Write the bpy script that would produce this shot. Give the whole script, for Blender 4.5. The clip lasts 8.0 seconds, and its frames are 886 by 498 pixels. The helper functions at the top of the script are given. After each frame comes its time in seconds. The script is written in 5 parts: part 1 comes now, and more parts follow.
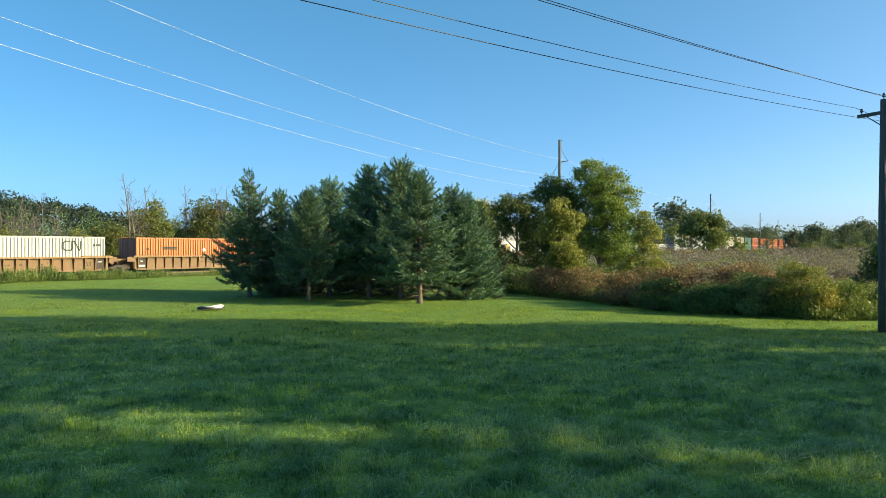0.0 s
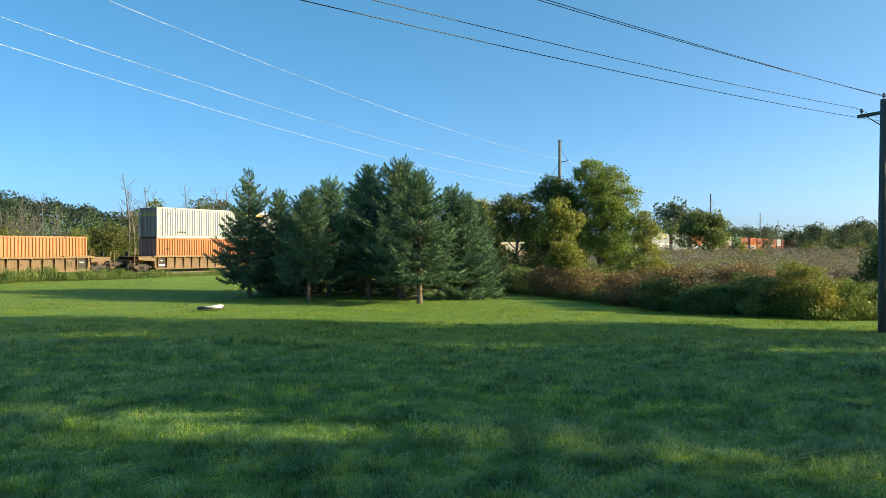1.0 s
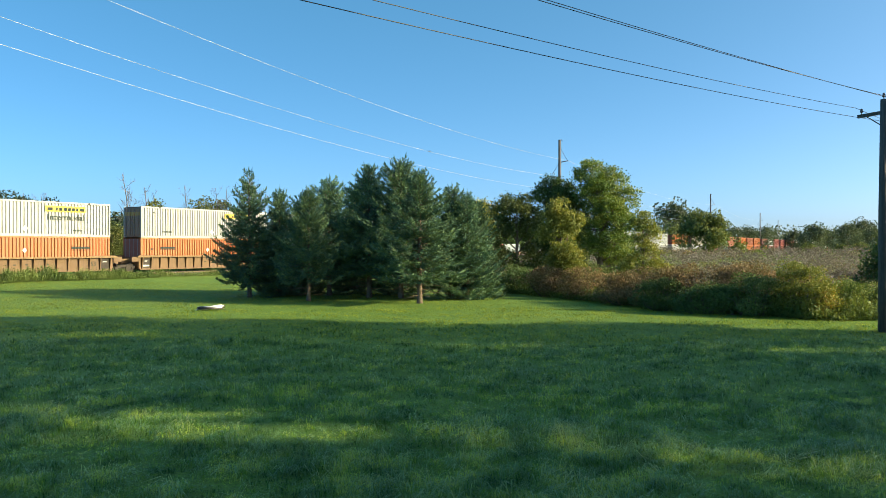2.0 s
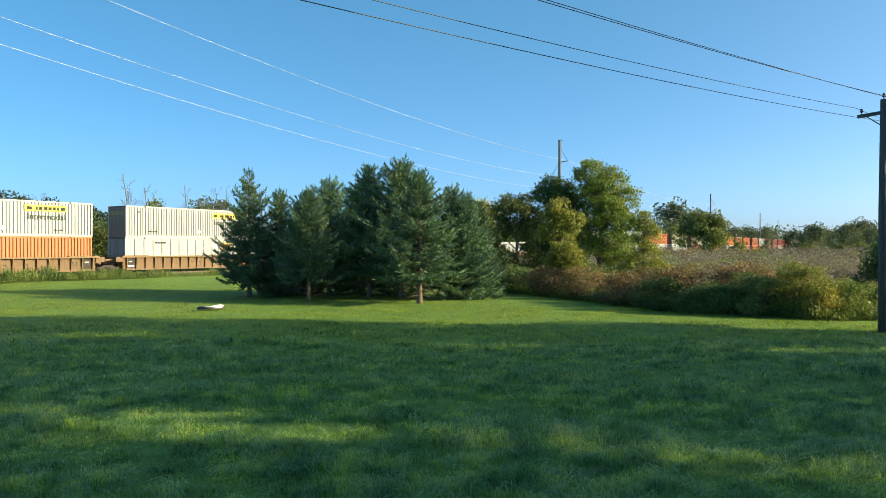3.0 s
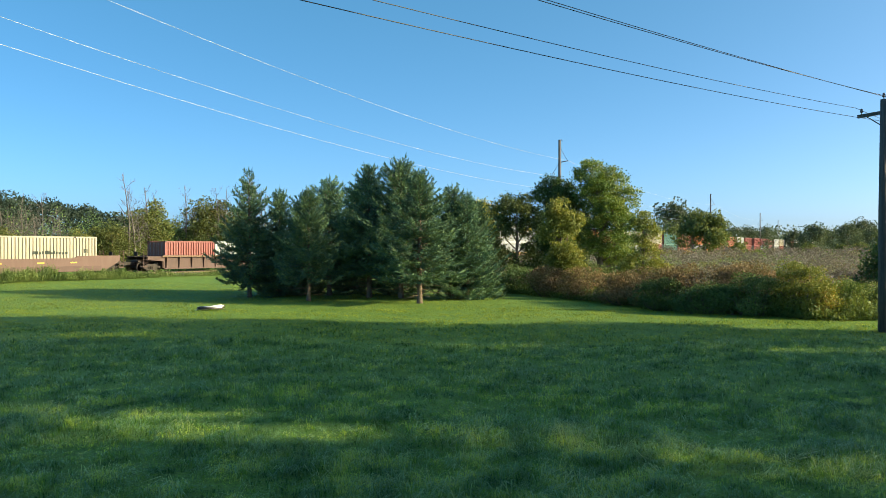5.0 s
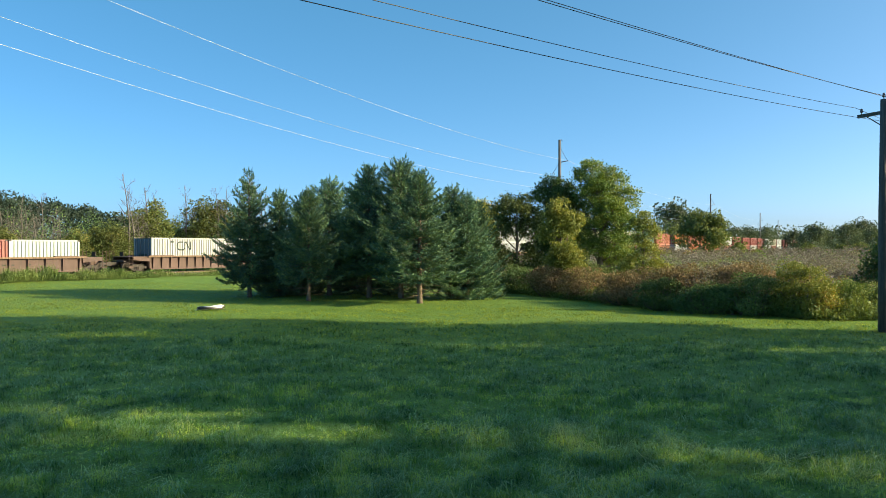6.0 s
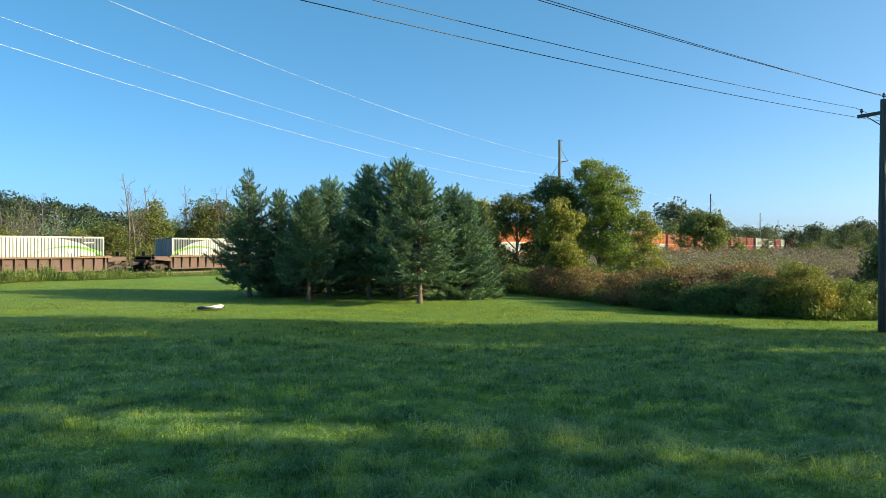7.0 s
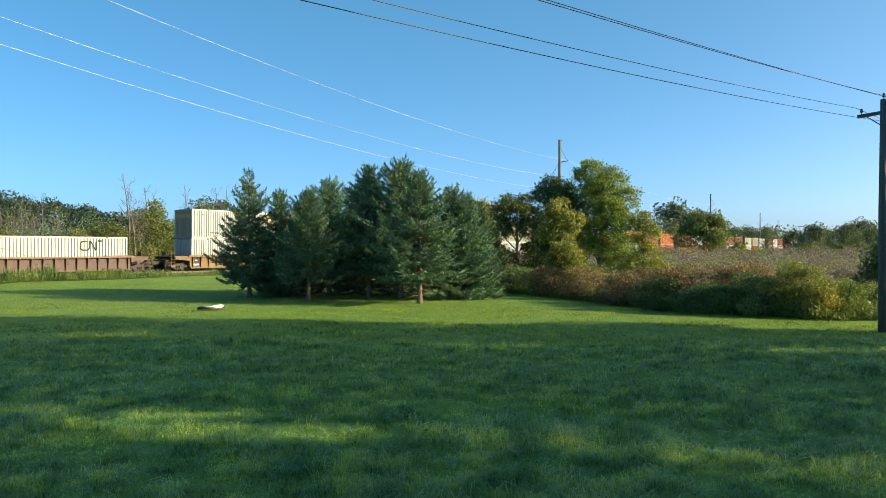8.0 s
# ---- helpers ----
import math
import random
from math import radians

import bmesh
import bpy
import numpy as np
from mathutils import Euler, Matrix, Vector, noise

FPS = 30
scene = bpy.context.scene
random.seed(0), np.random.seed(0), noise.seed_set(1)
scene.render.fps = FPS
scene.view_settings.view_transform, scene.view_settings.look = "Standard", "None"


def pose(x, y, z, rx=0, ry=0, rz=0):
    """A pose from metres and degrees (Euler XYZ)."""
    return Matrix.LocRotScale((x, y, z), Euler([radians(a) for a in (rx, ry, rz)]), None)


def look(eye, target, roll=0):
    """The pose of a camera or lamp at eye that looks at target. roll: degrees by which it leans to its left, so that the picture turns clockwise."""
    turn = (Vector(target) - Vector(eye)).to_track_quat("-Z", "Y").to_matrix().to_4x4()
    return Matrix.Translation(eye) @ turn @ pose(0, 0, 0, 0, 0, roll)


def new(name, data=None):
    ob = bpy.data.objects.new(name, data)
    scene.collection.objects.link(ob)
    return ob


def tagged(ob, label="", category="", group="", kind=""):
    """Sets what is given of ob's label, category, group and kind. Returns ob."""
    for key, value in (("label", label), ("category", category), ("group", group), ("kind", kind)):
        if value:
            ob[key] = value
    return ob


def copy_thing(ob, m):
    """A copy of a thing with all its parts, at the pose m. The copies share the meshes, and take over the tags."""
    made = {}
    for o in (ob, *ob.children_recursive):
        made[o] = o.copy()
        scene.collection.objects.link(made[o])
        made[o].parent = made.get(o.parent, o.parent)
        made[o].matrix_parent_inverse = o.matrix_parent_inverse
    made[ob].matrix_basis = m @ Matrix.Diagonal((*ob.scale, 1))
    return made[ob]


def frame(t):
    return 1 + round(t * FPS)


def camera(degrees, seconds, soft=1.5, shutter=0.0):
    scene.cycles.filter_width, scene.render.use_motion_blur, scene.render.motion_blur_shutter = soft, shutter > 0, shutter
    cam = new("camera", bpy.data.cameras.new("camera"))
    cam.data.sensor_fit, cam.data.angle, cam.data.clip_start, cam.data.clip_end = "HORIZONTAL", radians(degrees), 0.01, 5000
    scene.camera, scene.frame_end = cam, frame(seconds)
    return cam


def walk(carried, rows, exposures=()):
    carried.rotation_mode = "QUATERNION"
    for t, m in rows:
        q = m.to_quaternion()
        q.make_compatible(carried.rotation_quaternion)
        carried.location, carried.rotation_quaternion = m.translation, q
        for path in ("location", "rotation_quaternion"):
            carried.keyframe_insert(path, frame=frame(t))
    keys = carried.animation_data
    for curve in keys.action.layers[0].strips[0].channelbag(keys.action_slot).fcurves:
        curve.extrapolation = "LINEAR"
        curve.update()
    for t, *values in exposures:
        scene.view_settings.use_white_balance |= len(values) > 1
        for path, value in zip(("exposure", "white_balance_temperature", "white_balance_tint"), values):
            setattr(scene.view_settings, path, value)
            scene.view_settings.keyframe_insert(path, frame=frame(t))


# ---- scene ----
# ---- camera: on a deck above the lawn, standing still ----
EYE = (0.0, 0.0, 2.9)
SECONDS = 8.0
cam = camera(58.75, SECONDS, soft=0.72)
VIEW = look(EYE, (0.0, 100.0, 2.749))
walk(cam, [(0.0, VIEW), (SECONDS, VIEW)], exposures=[(0.0, 1.12, 5750, 5), (SECONDS, 1.12, 5750, 5)])

# ---- sky, sun ----
SUN_AZ = radians(98.0)          # clockwise from +Y
SUN_EL = radians(20.0)
world = bpy.data.worlds.new("evening_sky")
world.use_nodes = True
scene.world = world
sky = world.node_tree.nodes.new("ShaderNodeTexSky")
sky.sky_type = "NISHITA"
sky.sun_disc = False
sky.sun_elevation, sky.sun_rotation = SUN_EL, SUN_AZ
sky.altitude = 500
sky.air_density, sky.dust_density, sky.ozone_density = 0.37, 2.74, 0.2
back = world.node_tree.nodes["Background"]
back.inputs["Strength"].default_value = 0.127
deep = world.node_tree.nodes.new("ShaderNodeHueSaturation")
deep.inputs["Hue"].default_value, deep.inputs["Saturation"].default_value = 0.489, 1.25
world.node_tree.links.new(sky.outputs[0], deep.inputs["Color"])
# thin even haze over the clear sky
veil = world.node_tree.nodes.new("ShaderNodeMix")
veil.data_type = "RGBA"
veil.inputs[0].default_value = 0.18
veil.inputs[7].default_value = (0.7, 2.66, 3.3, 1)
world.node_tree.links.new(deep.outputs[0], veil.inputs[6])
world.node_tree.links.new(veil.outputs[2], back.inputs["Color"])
sun = new("sun", bpy.data.lights.new("sun", "SUN"))
sun.data.energy, sun.data.angle, sun.data.color = 4.9, radians(0.55), (1.0, 0.80, 0.41)
SUN_DIR = Vector((math.sin(SUN_AZ) * math.cos(SUN_EL), math.cos(SUN_AZ) * math.cos(SUN_EL), math.sin(SUN_EL)))
sun.matrix_world = look(SUN_DIR * 200, (0, 0, 0))


# ---- materials ----
def material(name):
    m = bpy.data.materials.new(name)
    m.use_nodes = True
    nt = m.node_tree
    return m, nt, nt.nodes["Principled BSDF"], nt.nodes["Material Output"]


def put(nt, kind, **inputs):
    n = nt.nodes.new(kind)
    for k, v in inputs.items():
        n.inputs[k.replace("_", " ")].default_value = v
    return n


def ramp(nt, fac, stops):
    r = nt.nodes.new("ShaderNodeValToRGB")
    r.color_ramp.elements.remove(r.color_ramp.elements[0])
    for i, (p, c) in enumerate(stops):
        e = r.color_ramp.elements[0] if i == 0 else r.color_ramp.elements.new(p)
        e.position, e.color = p, (*c, 1)
    nt.links.new(fac, r.inputs["Fac"])
    return r.outputs["Color"]


def mix_colour(nt, fac, a, b, blend="MIX"):
    n = nt.nodes.new("ShaderNodeMix")
    n.data_type, n.blend_type = "RGBA", blend
    for sock, val in ((0, fac), (6, a), (7, b)):
        if hasattr(val, "links"):
            nt.links.new(val, n.inputs[sock])
        elif sock == 0:
            n.inputs[sock].default_value = val
        else:
            n.inputs[sock].default_value = (*val, 1)
    return n.outputs[2]


def noise_out(nt, scale, detail=4.0, rough=0.6, coords="Object", stretch=None):
    tc = nt.nodes.new("ShaderNodeTexCoord")
    out = tc.outputs[coords]
    if stretch:
        mp = nt.nodes.new("ShaderNodeMapping")
        mp.inputs["Scale"].default_value = stretch
        nt.links.new(out, mp.inputs["Vector"])
        out = mp.outputs[0]
    n = put(nt, "ShaderNodeTexNoise", Scale=scale, Detail=detail, Roughness=rough)
    nt.links.new(out, n.inputs["Vector"])
    return n.outputs["Fac"]


def bump(nt, bsdf, height, strength, distance):
    b = put(nt, "ShaderNodeBump", Strength=strength, Distance=distance)
    nt.links.new(height, b.inputs["Height"])
    nt.links.new(b.outputs[0], bsdf.inputs["Normal"])


def leafy(name, dark, mid, light, through_light=0.35, rough=0.55, patch=0.6, accent=None, gloss=0.3, sward=0.0, contrast=1.0):
    """Foliage: each leaf its own shade, patches over the crown, light passing through."""
    m, nt, bsdf, out = material(name)
    geo = nt.nodes.new("ShaderNodeNewGeometry")
    info = nt.nodes.new("ShaderNodeObjectInfo")
    n = noise_out(nt, patch, 2.0)
    if contrast != 1.0:
        k = put(nt, "ShaderNodeMath")
        k.operation = "MULTIPLY_ADD"
        nt.links.new(n, k.inputs[0])
        k.inputs[1].default_value, k.inputs[2].default_value = contrast, 0.5 - 0.5 * contrast
        n = k.outputs[0]
    add = put(nt, "ShaderNodeMath")
    add.operation = "MULTIPLY_ADD"
    nt.links.new(geo.outputs["Random Per Island"], add.inputs[0])
    add.inputs[1].default_value = 0.42
    nt.links.new(n, add.inputs[2])
    stops = [(0.42, dark), (0.68, mid), (0.92, light)]
    if accent:
        stops.append((1.0, accent))
    col = ramp(nt, add.outputs[0], [(min(p, 1.0), c) for p, c in stops])
    hsv = nt.nodes.new("ShaderNodeHueSaturation")
    nt.links.new(col, hsv.inputs["Color"])
    mr = put(nt, "ShaderNodeMapRange")
    mr.inputs["To Min"].default_value, mr.inputs["To Max"].default_value = 0.8, 1.2
    nt.links.new(info.outputs["Random"], mr.inputs["Value"])
    nt.links.new(mr.outputs[0], hsv.inputs["Value"])
    nt.links.new(hsv.outputs[0], bsdf.inputs["Base Color"])
    bsdf.inputs["Roughness"].default_value = rough
    bsdf.inputs["Specular IOR Level"].default_value = gloss
    tr = nt.nodes.new("ShaderNodeBsdfTranslucent")
    if sward:
        # fine blades shade together as a sward: their normals lean upwards
        lean = nt.nodes.new("ShaderNodeVectorMath")
        lean.operation = "ADD"
        nt.links.new(geo.outputs["Normal"], lean.inputs[0])
        lean.inputs[1].default_value = (0, 0, sward)
        unit_n = nt.nodes.new("ShaderNodeVectorMath")
        unit_n.operation = "NORMALIZE"
        nt.links.new(lean.outputs[0], unit_n.inputs[0])
        nt.links.new(unit_n.outputs[0], bsdf.inputs["Normal"])
        nt.links.new(unit_n.outputs[0], tr.inputs["Normal"])
    nt.links.new(mix_colour(nt, 1.0, hsv.outputs[0], (1.3, 1.12, 0.5), "MULTIPLY"), tr.inputs["Color"])
    mx = nt.nodes.new("ShaderNodeMixShader")
    mx.inputs[0].default_value = through_light
    nt.links.new(bsdf.outputs[0], mx.inputs[1])
    nt.links.new(tr.outputs[0], mx.inputs[2])
    nt.links.new(mx.outputs[0], out.inputs["Surface"])
    return m


def rough_stuff(name, a, b, scale, rough=0.85, metallic=0.0, relief=0.01, stretch=None, fine=8.0):
    m, nt, bsdf, out = material(name)
    big = noise_out(nt, scale, 5.0, 0.65, stretch=stretch)
    small = noise_out(nt, scale * fine, 3.0, 0.6, stretch=stretch)
    mixn = put(nt, "ShaderNodeMath")
    mixn.operation = "MULTIPLY_ADD"
    mixn.inputs[1].default_value = 0.35
    nt.links.new(small, mixn.inputs[0])
    nt.links.new(big, mixn.inputs[2])
    nt.links.new(ramp(nt, mixn.outputs[0], [(0.42, a), (0.88, b)]), bsdf.inputs["Base Color"])
    bsdf.inputs["Roughness"].default_value, bsdf.inputs["Metallic"].default_value = rough, metallic
    bump(nt, bsdf, mixn.outputs[0], 0.6, relief)
    return m


def paint(name, colour, dirt=(0.12, 0.08, 0.05), amount=0.35, rough=0.45, streak=(1.2, 1.2, 0.25)):
    """Weathered paint on steel: grime streaks that run down, small chips."""
    m, nt, bsdf, out = material(name)
    s = noise_out(nt, 2.2, 6.0, 0.7, stretch=streak)
    c = noise_out(nt, 14.0, 3.0, 0.6)
    info = nt.nodes.new("ShaderNodeObjectInfo")
    dull = mix_colour(nt, ramp(nt, s, [(0.45, (0, 0, 0)), (0.8, (amount, amount, amount))]), colour, dirt)
    chips = mix_colour(nt, ramp(nt, c, [(0.68, (0, 0, 0)), (0.76, (amount, amount, amount))]), dull, dirt)
    hsv = nt.nodes.new("ShaderNodeHueSaturation")
    nt.links.new(chips, hsv.inputs["Color"])
    mr = put(nt, "ShaderNodeMapRange")
    mr.inputs["To Min"].default_value, mr.inputs["To Max"].default_value = 0.92, 1.06
    nt.links.new(info.outputs["Random"], mr.inputs["Value"])
    nt.links.new(mr.outputs[0], hsv.inputs["Value"])
    nt.links.new(hsv.outputs[0], bsdf.inputs["Base Color"])
    bsdf.inputs["Roughness"].default_value = rough
    bump(nt, bsdf, s, 0.15, 0.01)
    return m


def lawn_material():
    m, nt, bsdf, out = material("lawn_soil")
    big = noise_out(nt, 0.09, 4.0, 0.6)
    mid = noise_out(nt, 0.9, 5.0, 0.65)
    fine = noise_out(nt, 22.0, 3.0, 0.7)
    c1 = ramp(nt, big, [(0.35, (0.16, 0.26, 0.03)), (0.65, (0.27, 0.35, 0.04))])
    c2 = ramp(nt, mid, [(0.3, (0.07, 0.16, 0.025)), (0.55, (0.14, 0.26, 0.035)), (0.75, (0.24, 0.32, 0.05))])
    col = mix_colour(nt, 0.55, c1, c2)
    col = mix_colour(nt, ramp(nt, fine, [(0.4, (0.6, 0.6, 0.6)), (0.62, (0, 0, 0))]), col, (0.05, 0.085, 0.02))
    nt.links.new(col, bsdf.inputs["Base Color"])
    bsdf.inputs["Roughness"].default_value = 0.8
    bsdf.inputs["Specular IOR Level"].default_value = 0.25
    bump(nt, bsdf, fine, 0.9, 0.05)
    return m


LAWN = lawn_material()
# shade and sun put into the blade colours: darker near, brighter and yellower beyond
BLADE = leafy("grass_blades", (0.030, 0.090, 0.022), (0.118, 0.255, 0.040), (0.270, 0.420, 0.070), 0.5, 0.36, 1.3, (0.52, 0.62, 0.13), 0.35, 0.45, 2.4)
BLADE_SUN_TINT = leafy("sun_tinted_blades", (0.160, 0.210, 0.038), (0.245, 0.310, 0.050), (0.310, 0.370, 0.080), 0.5, 0.5, 0.5, None, 0.25, 0.9, 1.2)
BLADE_SUNLIT = leafy("sunlit_blades", (0.145, 0.235, 0.026), (0.330, 0.420, 0.038), (0.480, 0.540, 0.060), 0.5, 0.5, 0.5, None, 0.25, 0.9, 1.2)
BLADE_DEW = leafy("dewy_blades", (0.150, 0.300, 0.140), (0.250, 0.430, 0.200), (0.380, 0.560, 0.300), 0.45, 0.30, 1.3, (0.55, 0.66, 0.28), 0.35, 0.45, 2.2)
WEED = leafy("tall_weeds", (0.062, 0.105, 0.03), (0.118, 0.175, 0.042), (0.19, 0.235, 0.068), 0.3, 0.65, 0.4)
SEEDY = leafy("weed_seedheads", (0.115, 0.104, 0.100), (0.170, 0.150, 0.150), (0.235, 0.210, 0.210), 0.25, 0.8, 0.15)
SPRUCE = leafy("spruce_needles", (0.060, 0.120, 0.108), (0.110, 0.188, 0.128), (0.178, 0.260, 0.118), 0.14, 0.7, 0.9, None, 0.08)
LEAF_GREEN = leafy("broad_leaves", (0.05, 0.098, 0.022), (0.105, 0.172, 0.03), (0.24, 0.28, 0.05), 0.28, 0.5, 0.35)
LEAF_YELLOW = leafy("yellowing_leaves", (0.09, 0.125, 0.028), (0.185, 0.22, 0.042), (0.31, 0.32, 0.075), 0.33, 0.55, 0.35, (0.33, 0.24, 0.05))
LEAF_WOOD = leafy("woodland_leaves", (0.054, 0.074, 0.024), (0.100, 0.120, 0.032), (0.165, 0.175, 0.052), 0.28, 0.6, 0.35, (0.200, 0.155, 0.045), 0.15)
# leaf colour darkened for growth that stands in shade
LEAF_SHADED = leafy("shade_dark_leaves", (0.058, 0.100, 0.042), (0.098, 0.155, 0.052), (0.160, 0.220, 0.060), 0.16, 0.6, 0.5, None, 0.15)
LEAF_OLIVE = leafy("olive_leaves", (0.062, 0.092, 0.037), (0.112, 0.148, 0.053), (0.185, 0.210, 0.077), 0.3, 0.65, 0.3, None, 0.15)
# the greyish blue of distance haze is mixed into these two leaf colours
LEAF_HAZED = leafy("haze_tinted_leaves", (0.06, 0.088, 0.062), (0.08, 0.11, 0.072), (0.105, 0.135, 0.082), 0.3, 0.7, 0.15)
LEAF_HILL_HAZED = leafy("haze_tinted_hill_leaves", (0.030, 0.048, 0.038), (0.043, 0.064, 0.046), (0.060, 0.080, 0.056), 0.2, 0.7, 0.1, None, 0.1)
LEAF_RUSSET = leafy("russet_leaves", (0.085, 0.088, 0.045), (0.190, 0.145, 0.075), (0.310, 0.200, 0.110), 0.2, 0.65, 0.4, (0.220, 0.220, 0.060), 0.15)
BARK = rough_stuff("bark", (0.06, 0.05, 0.04), (0.17, 0.14, 0.11), 6.0, 0.95, 0.0, 0.03, (1, 1, 0.25))
BARK_SPRUCE = rough_stuff("spruce_bark", (0.07, 0.05, 0.04), (0.20, 0.15, 0.11), 9.0, 0.95, 0.0, 0.03)
DEADWOOD = rough_stuff("dead_wood", (0.075, 0.065, 0.058), (0.18, 0.155, 0.135), 5.0, 0.95, 0.0, 0.02)
POLE_WOOD = rough_stuff("pole_wood", (0.045, 0.043, 0.042), (0.125, 0.115, 0.108), 3.0, 0.9, 0.0, 0.01, (4, 4, 0.3))
BALLAST = rough_stuff("ballast_stone", (0.05, 0.05, 0.05), (0.15, 0.15, 0.15), 5.0, 0.95, 0.0, 0.08)
TIE_WOOD = rough_stuff("tie_wood", (0.05, 0.04, 0.032), (0.13, 0.10, 0.08), 4.0, 0.95)
RAIL_STEEL = rough_stuff("rail_steel", (0.10, 0.07, 0.05), (0.19, 0.15, 0.12), 6.0, 0.6, 0.6)
DARK_STEEL = rough_stuff("grimy_steel", (0.015, 0.013, 0.012), (0.06, 0.045, 0.035), 5.0, 0.75, 0.2)
CERAMIC = rough_stuff("insulator", (0.10, 0.06, 0.05), (0.18, 0.12, 0.1), 8.0, 0.25)
WIRE_DARK = rough_stuff("weathered_wire", (0.03, 0.03, 0.03), (0.07, 0.07, 0.07), 3.0, 0.6, 0.3)
WIRE_BRIGHT = rough_stuff("aluminium_wire", (0.42, 0.42, 0.42), (0.55, 0.55, 0.55), 3.0, 0.5, 0.5)
CAR_YELLOW = paint("car_yellow", (0.155, 0.086, 0.030), (0.060, 0.036, 0.022), 0.95, 0.65)
CAR_BROWN = paint("car_brown", (0.085, 0.044, 0.034), (0.038, 0.025, 0.019), 0.75, 0.65)
CHORD_WORN = paint("worn_edge_paint", (0.200, 0.115, 0.032), (0.075, 0.042, 0.022), 0.9, 0.6, (0.8, 1.2, 1.2))
CHORD_BROWN = paint("worn_brown_edge", (0.155, 0.085, 0.038), (0.075, 0.042, 0.027), 0.95, 0.6, (0.8, 1.2, 1.2))
CAR_RUST = paint("car_red_brown", (0.110, 0.062, 0.048), (0.145, 0.100, 0.080), 0.6, 0.7)
BOX_ORANGE = paint("container_orange", (0.345, 0.100, 0.012), (0.170, 0.064, 0.013), 0.4)
BOX_WHITE = paint("container_white", (0.325, 0.330, 0.325), (0.220, 0.200, 0.160), 0.5)
BOX_CREAM = paint("container_cream", (0.300, 0.270, 0.200), (0.200, 0.165, 0.100), 0.4)
BOX_RED = paint("container_red", (0.200, 0.045, 0.035), (0.150, 0.080, 0.060), 0.3)
BOX_PALE = paint("container_pale_grey", (0.340, 0.375, 0.355), (0.220, 0.260, 0.240), 0.3)
BOX_GREEN = paint("container_green", (0.045, 0.12, 0.095), (0.15, 0.15, 0.1), 0.3)
DOOR_DARK = paint("container_end_navy", (0.045, 0.065, 0.10), (0.10, 0.09, 0.08), 0.3)
DOOR_RED = paint("container_end_red_brown", (0.22, 0.06, 0.035), (0.12, 0.07, 0.05), 0.4)
DOOR_GREY = paint("container_end_grey", (0.24, 0.235, 0.25), (0.13, 0.17, 0.15), 0.4)
BOX_VERMILION = paint("container_vermilion", (0.270, 0.085, 0.040), (0.180, 0.085, 0.055), 0.3)
DOOR_RUST = paint("container_end_rusty", (0.20, 0.135, 0.10), (0.10, 0.06, 0.045), 0.6)
YELLOW = paint("marking_yellow", (0.62, 0.43, 0.01), (0.5, 0.35, 0.05), 0.2)
GOLD = paint("marking_gold", (0.34, 0.22, 0.05), (0.4, 0.3, 0.1), 0.2)
INK = paint("marking_black", (0.008, 0.02, 0.013), (0.04, 0.045, 0.04), 0.2, 0.75)
WHITE_INK = paint("marking_white", (0.8, 0.8, 0.78), (0.5, 0.45, 0.4), 0.2)
SMUDGE = paint("faded_yellow_spray", (0.21, 0.14, 0.05), (0.13, 0.075, 0.055), 1.0)
INK_RED = paint("spray_red", (0.36, 0.10, 0.05), (0.36, 0.30, 0.21), 0.75)
INK_BLUE = paint("spray_blue", (0.13, 0.26, 0.36), (0.16, 0.12, 0.09), 0.8)
PLASTIC = paint("white_plastic", (0.78, 0.78, 0.76), (0.4, 0.38, 0.34), 0.3)


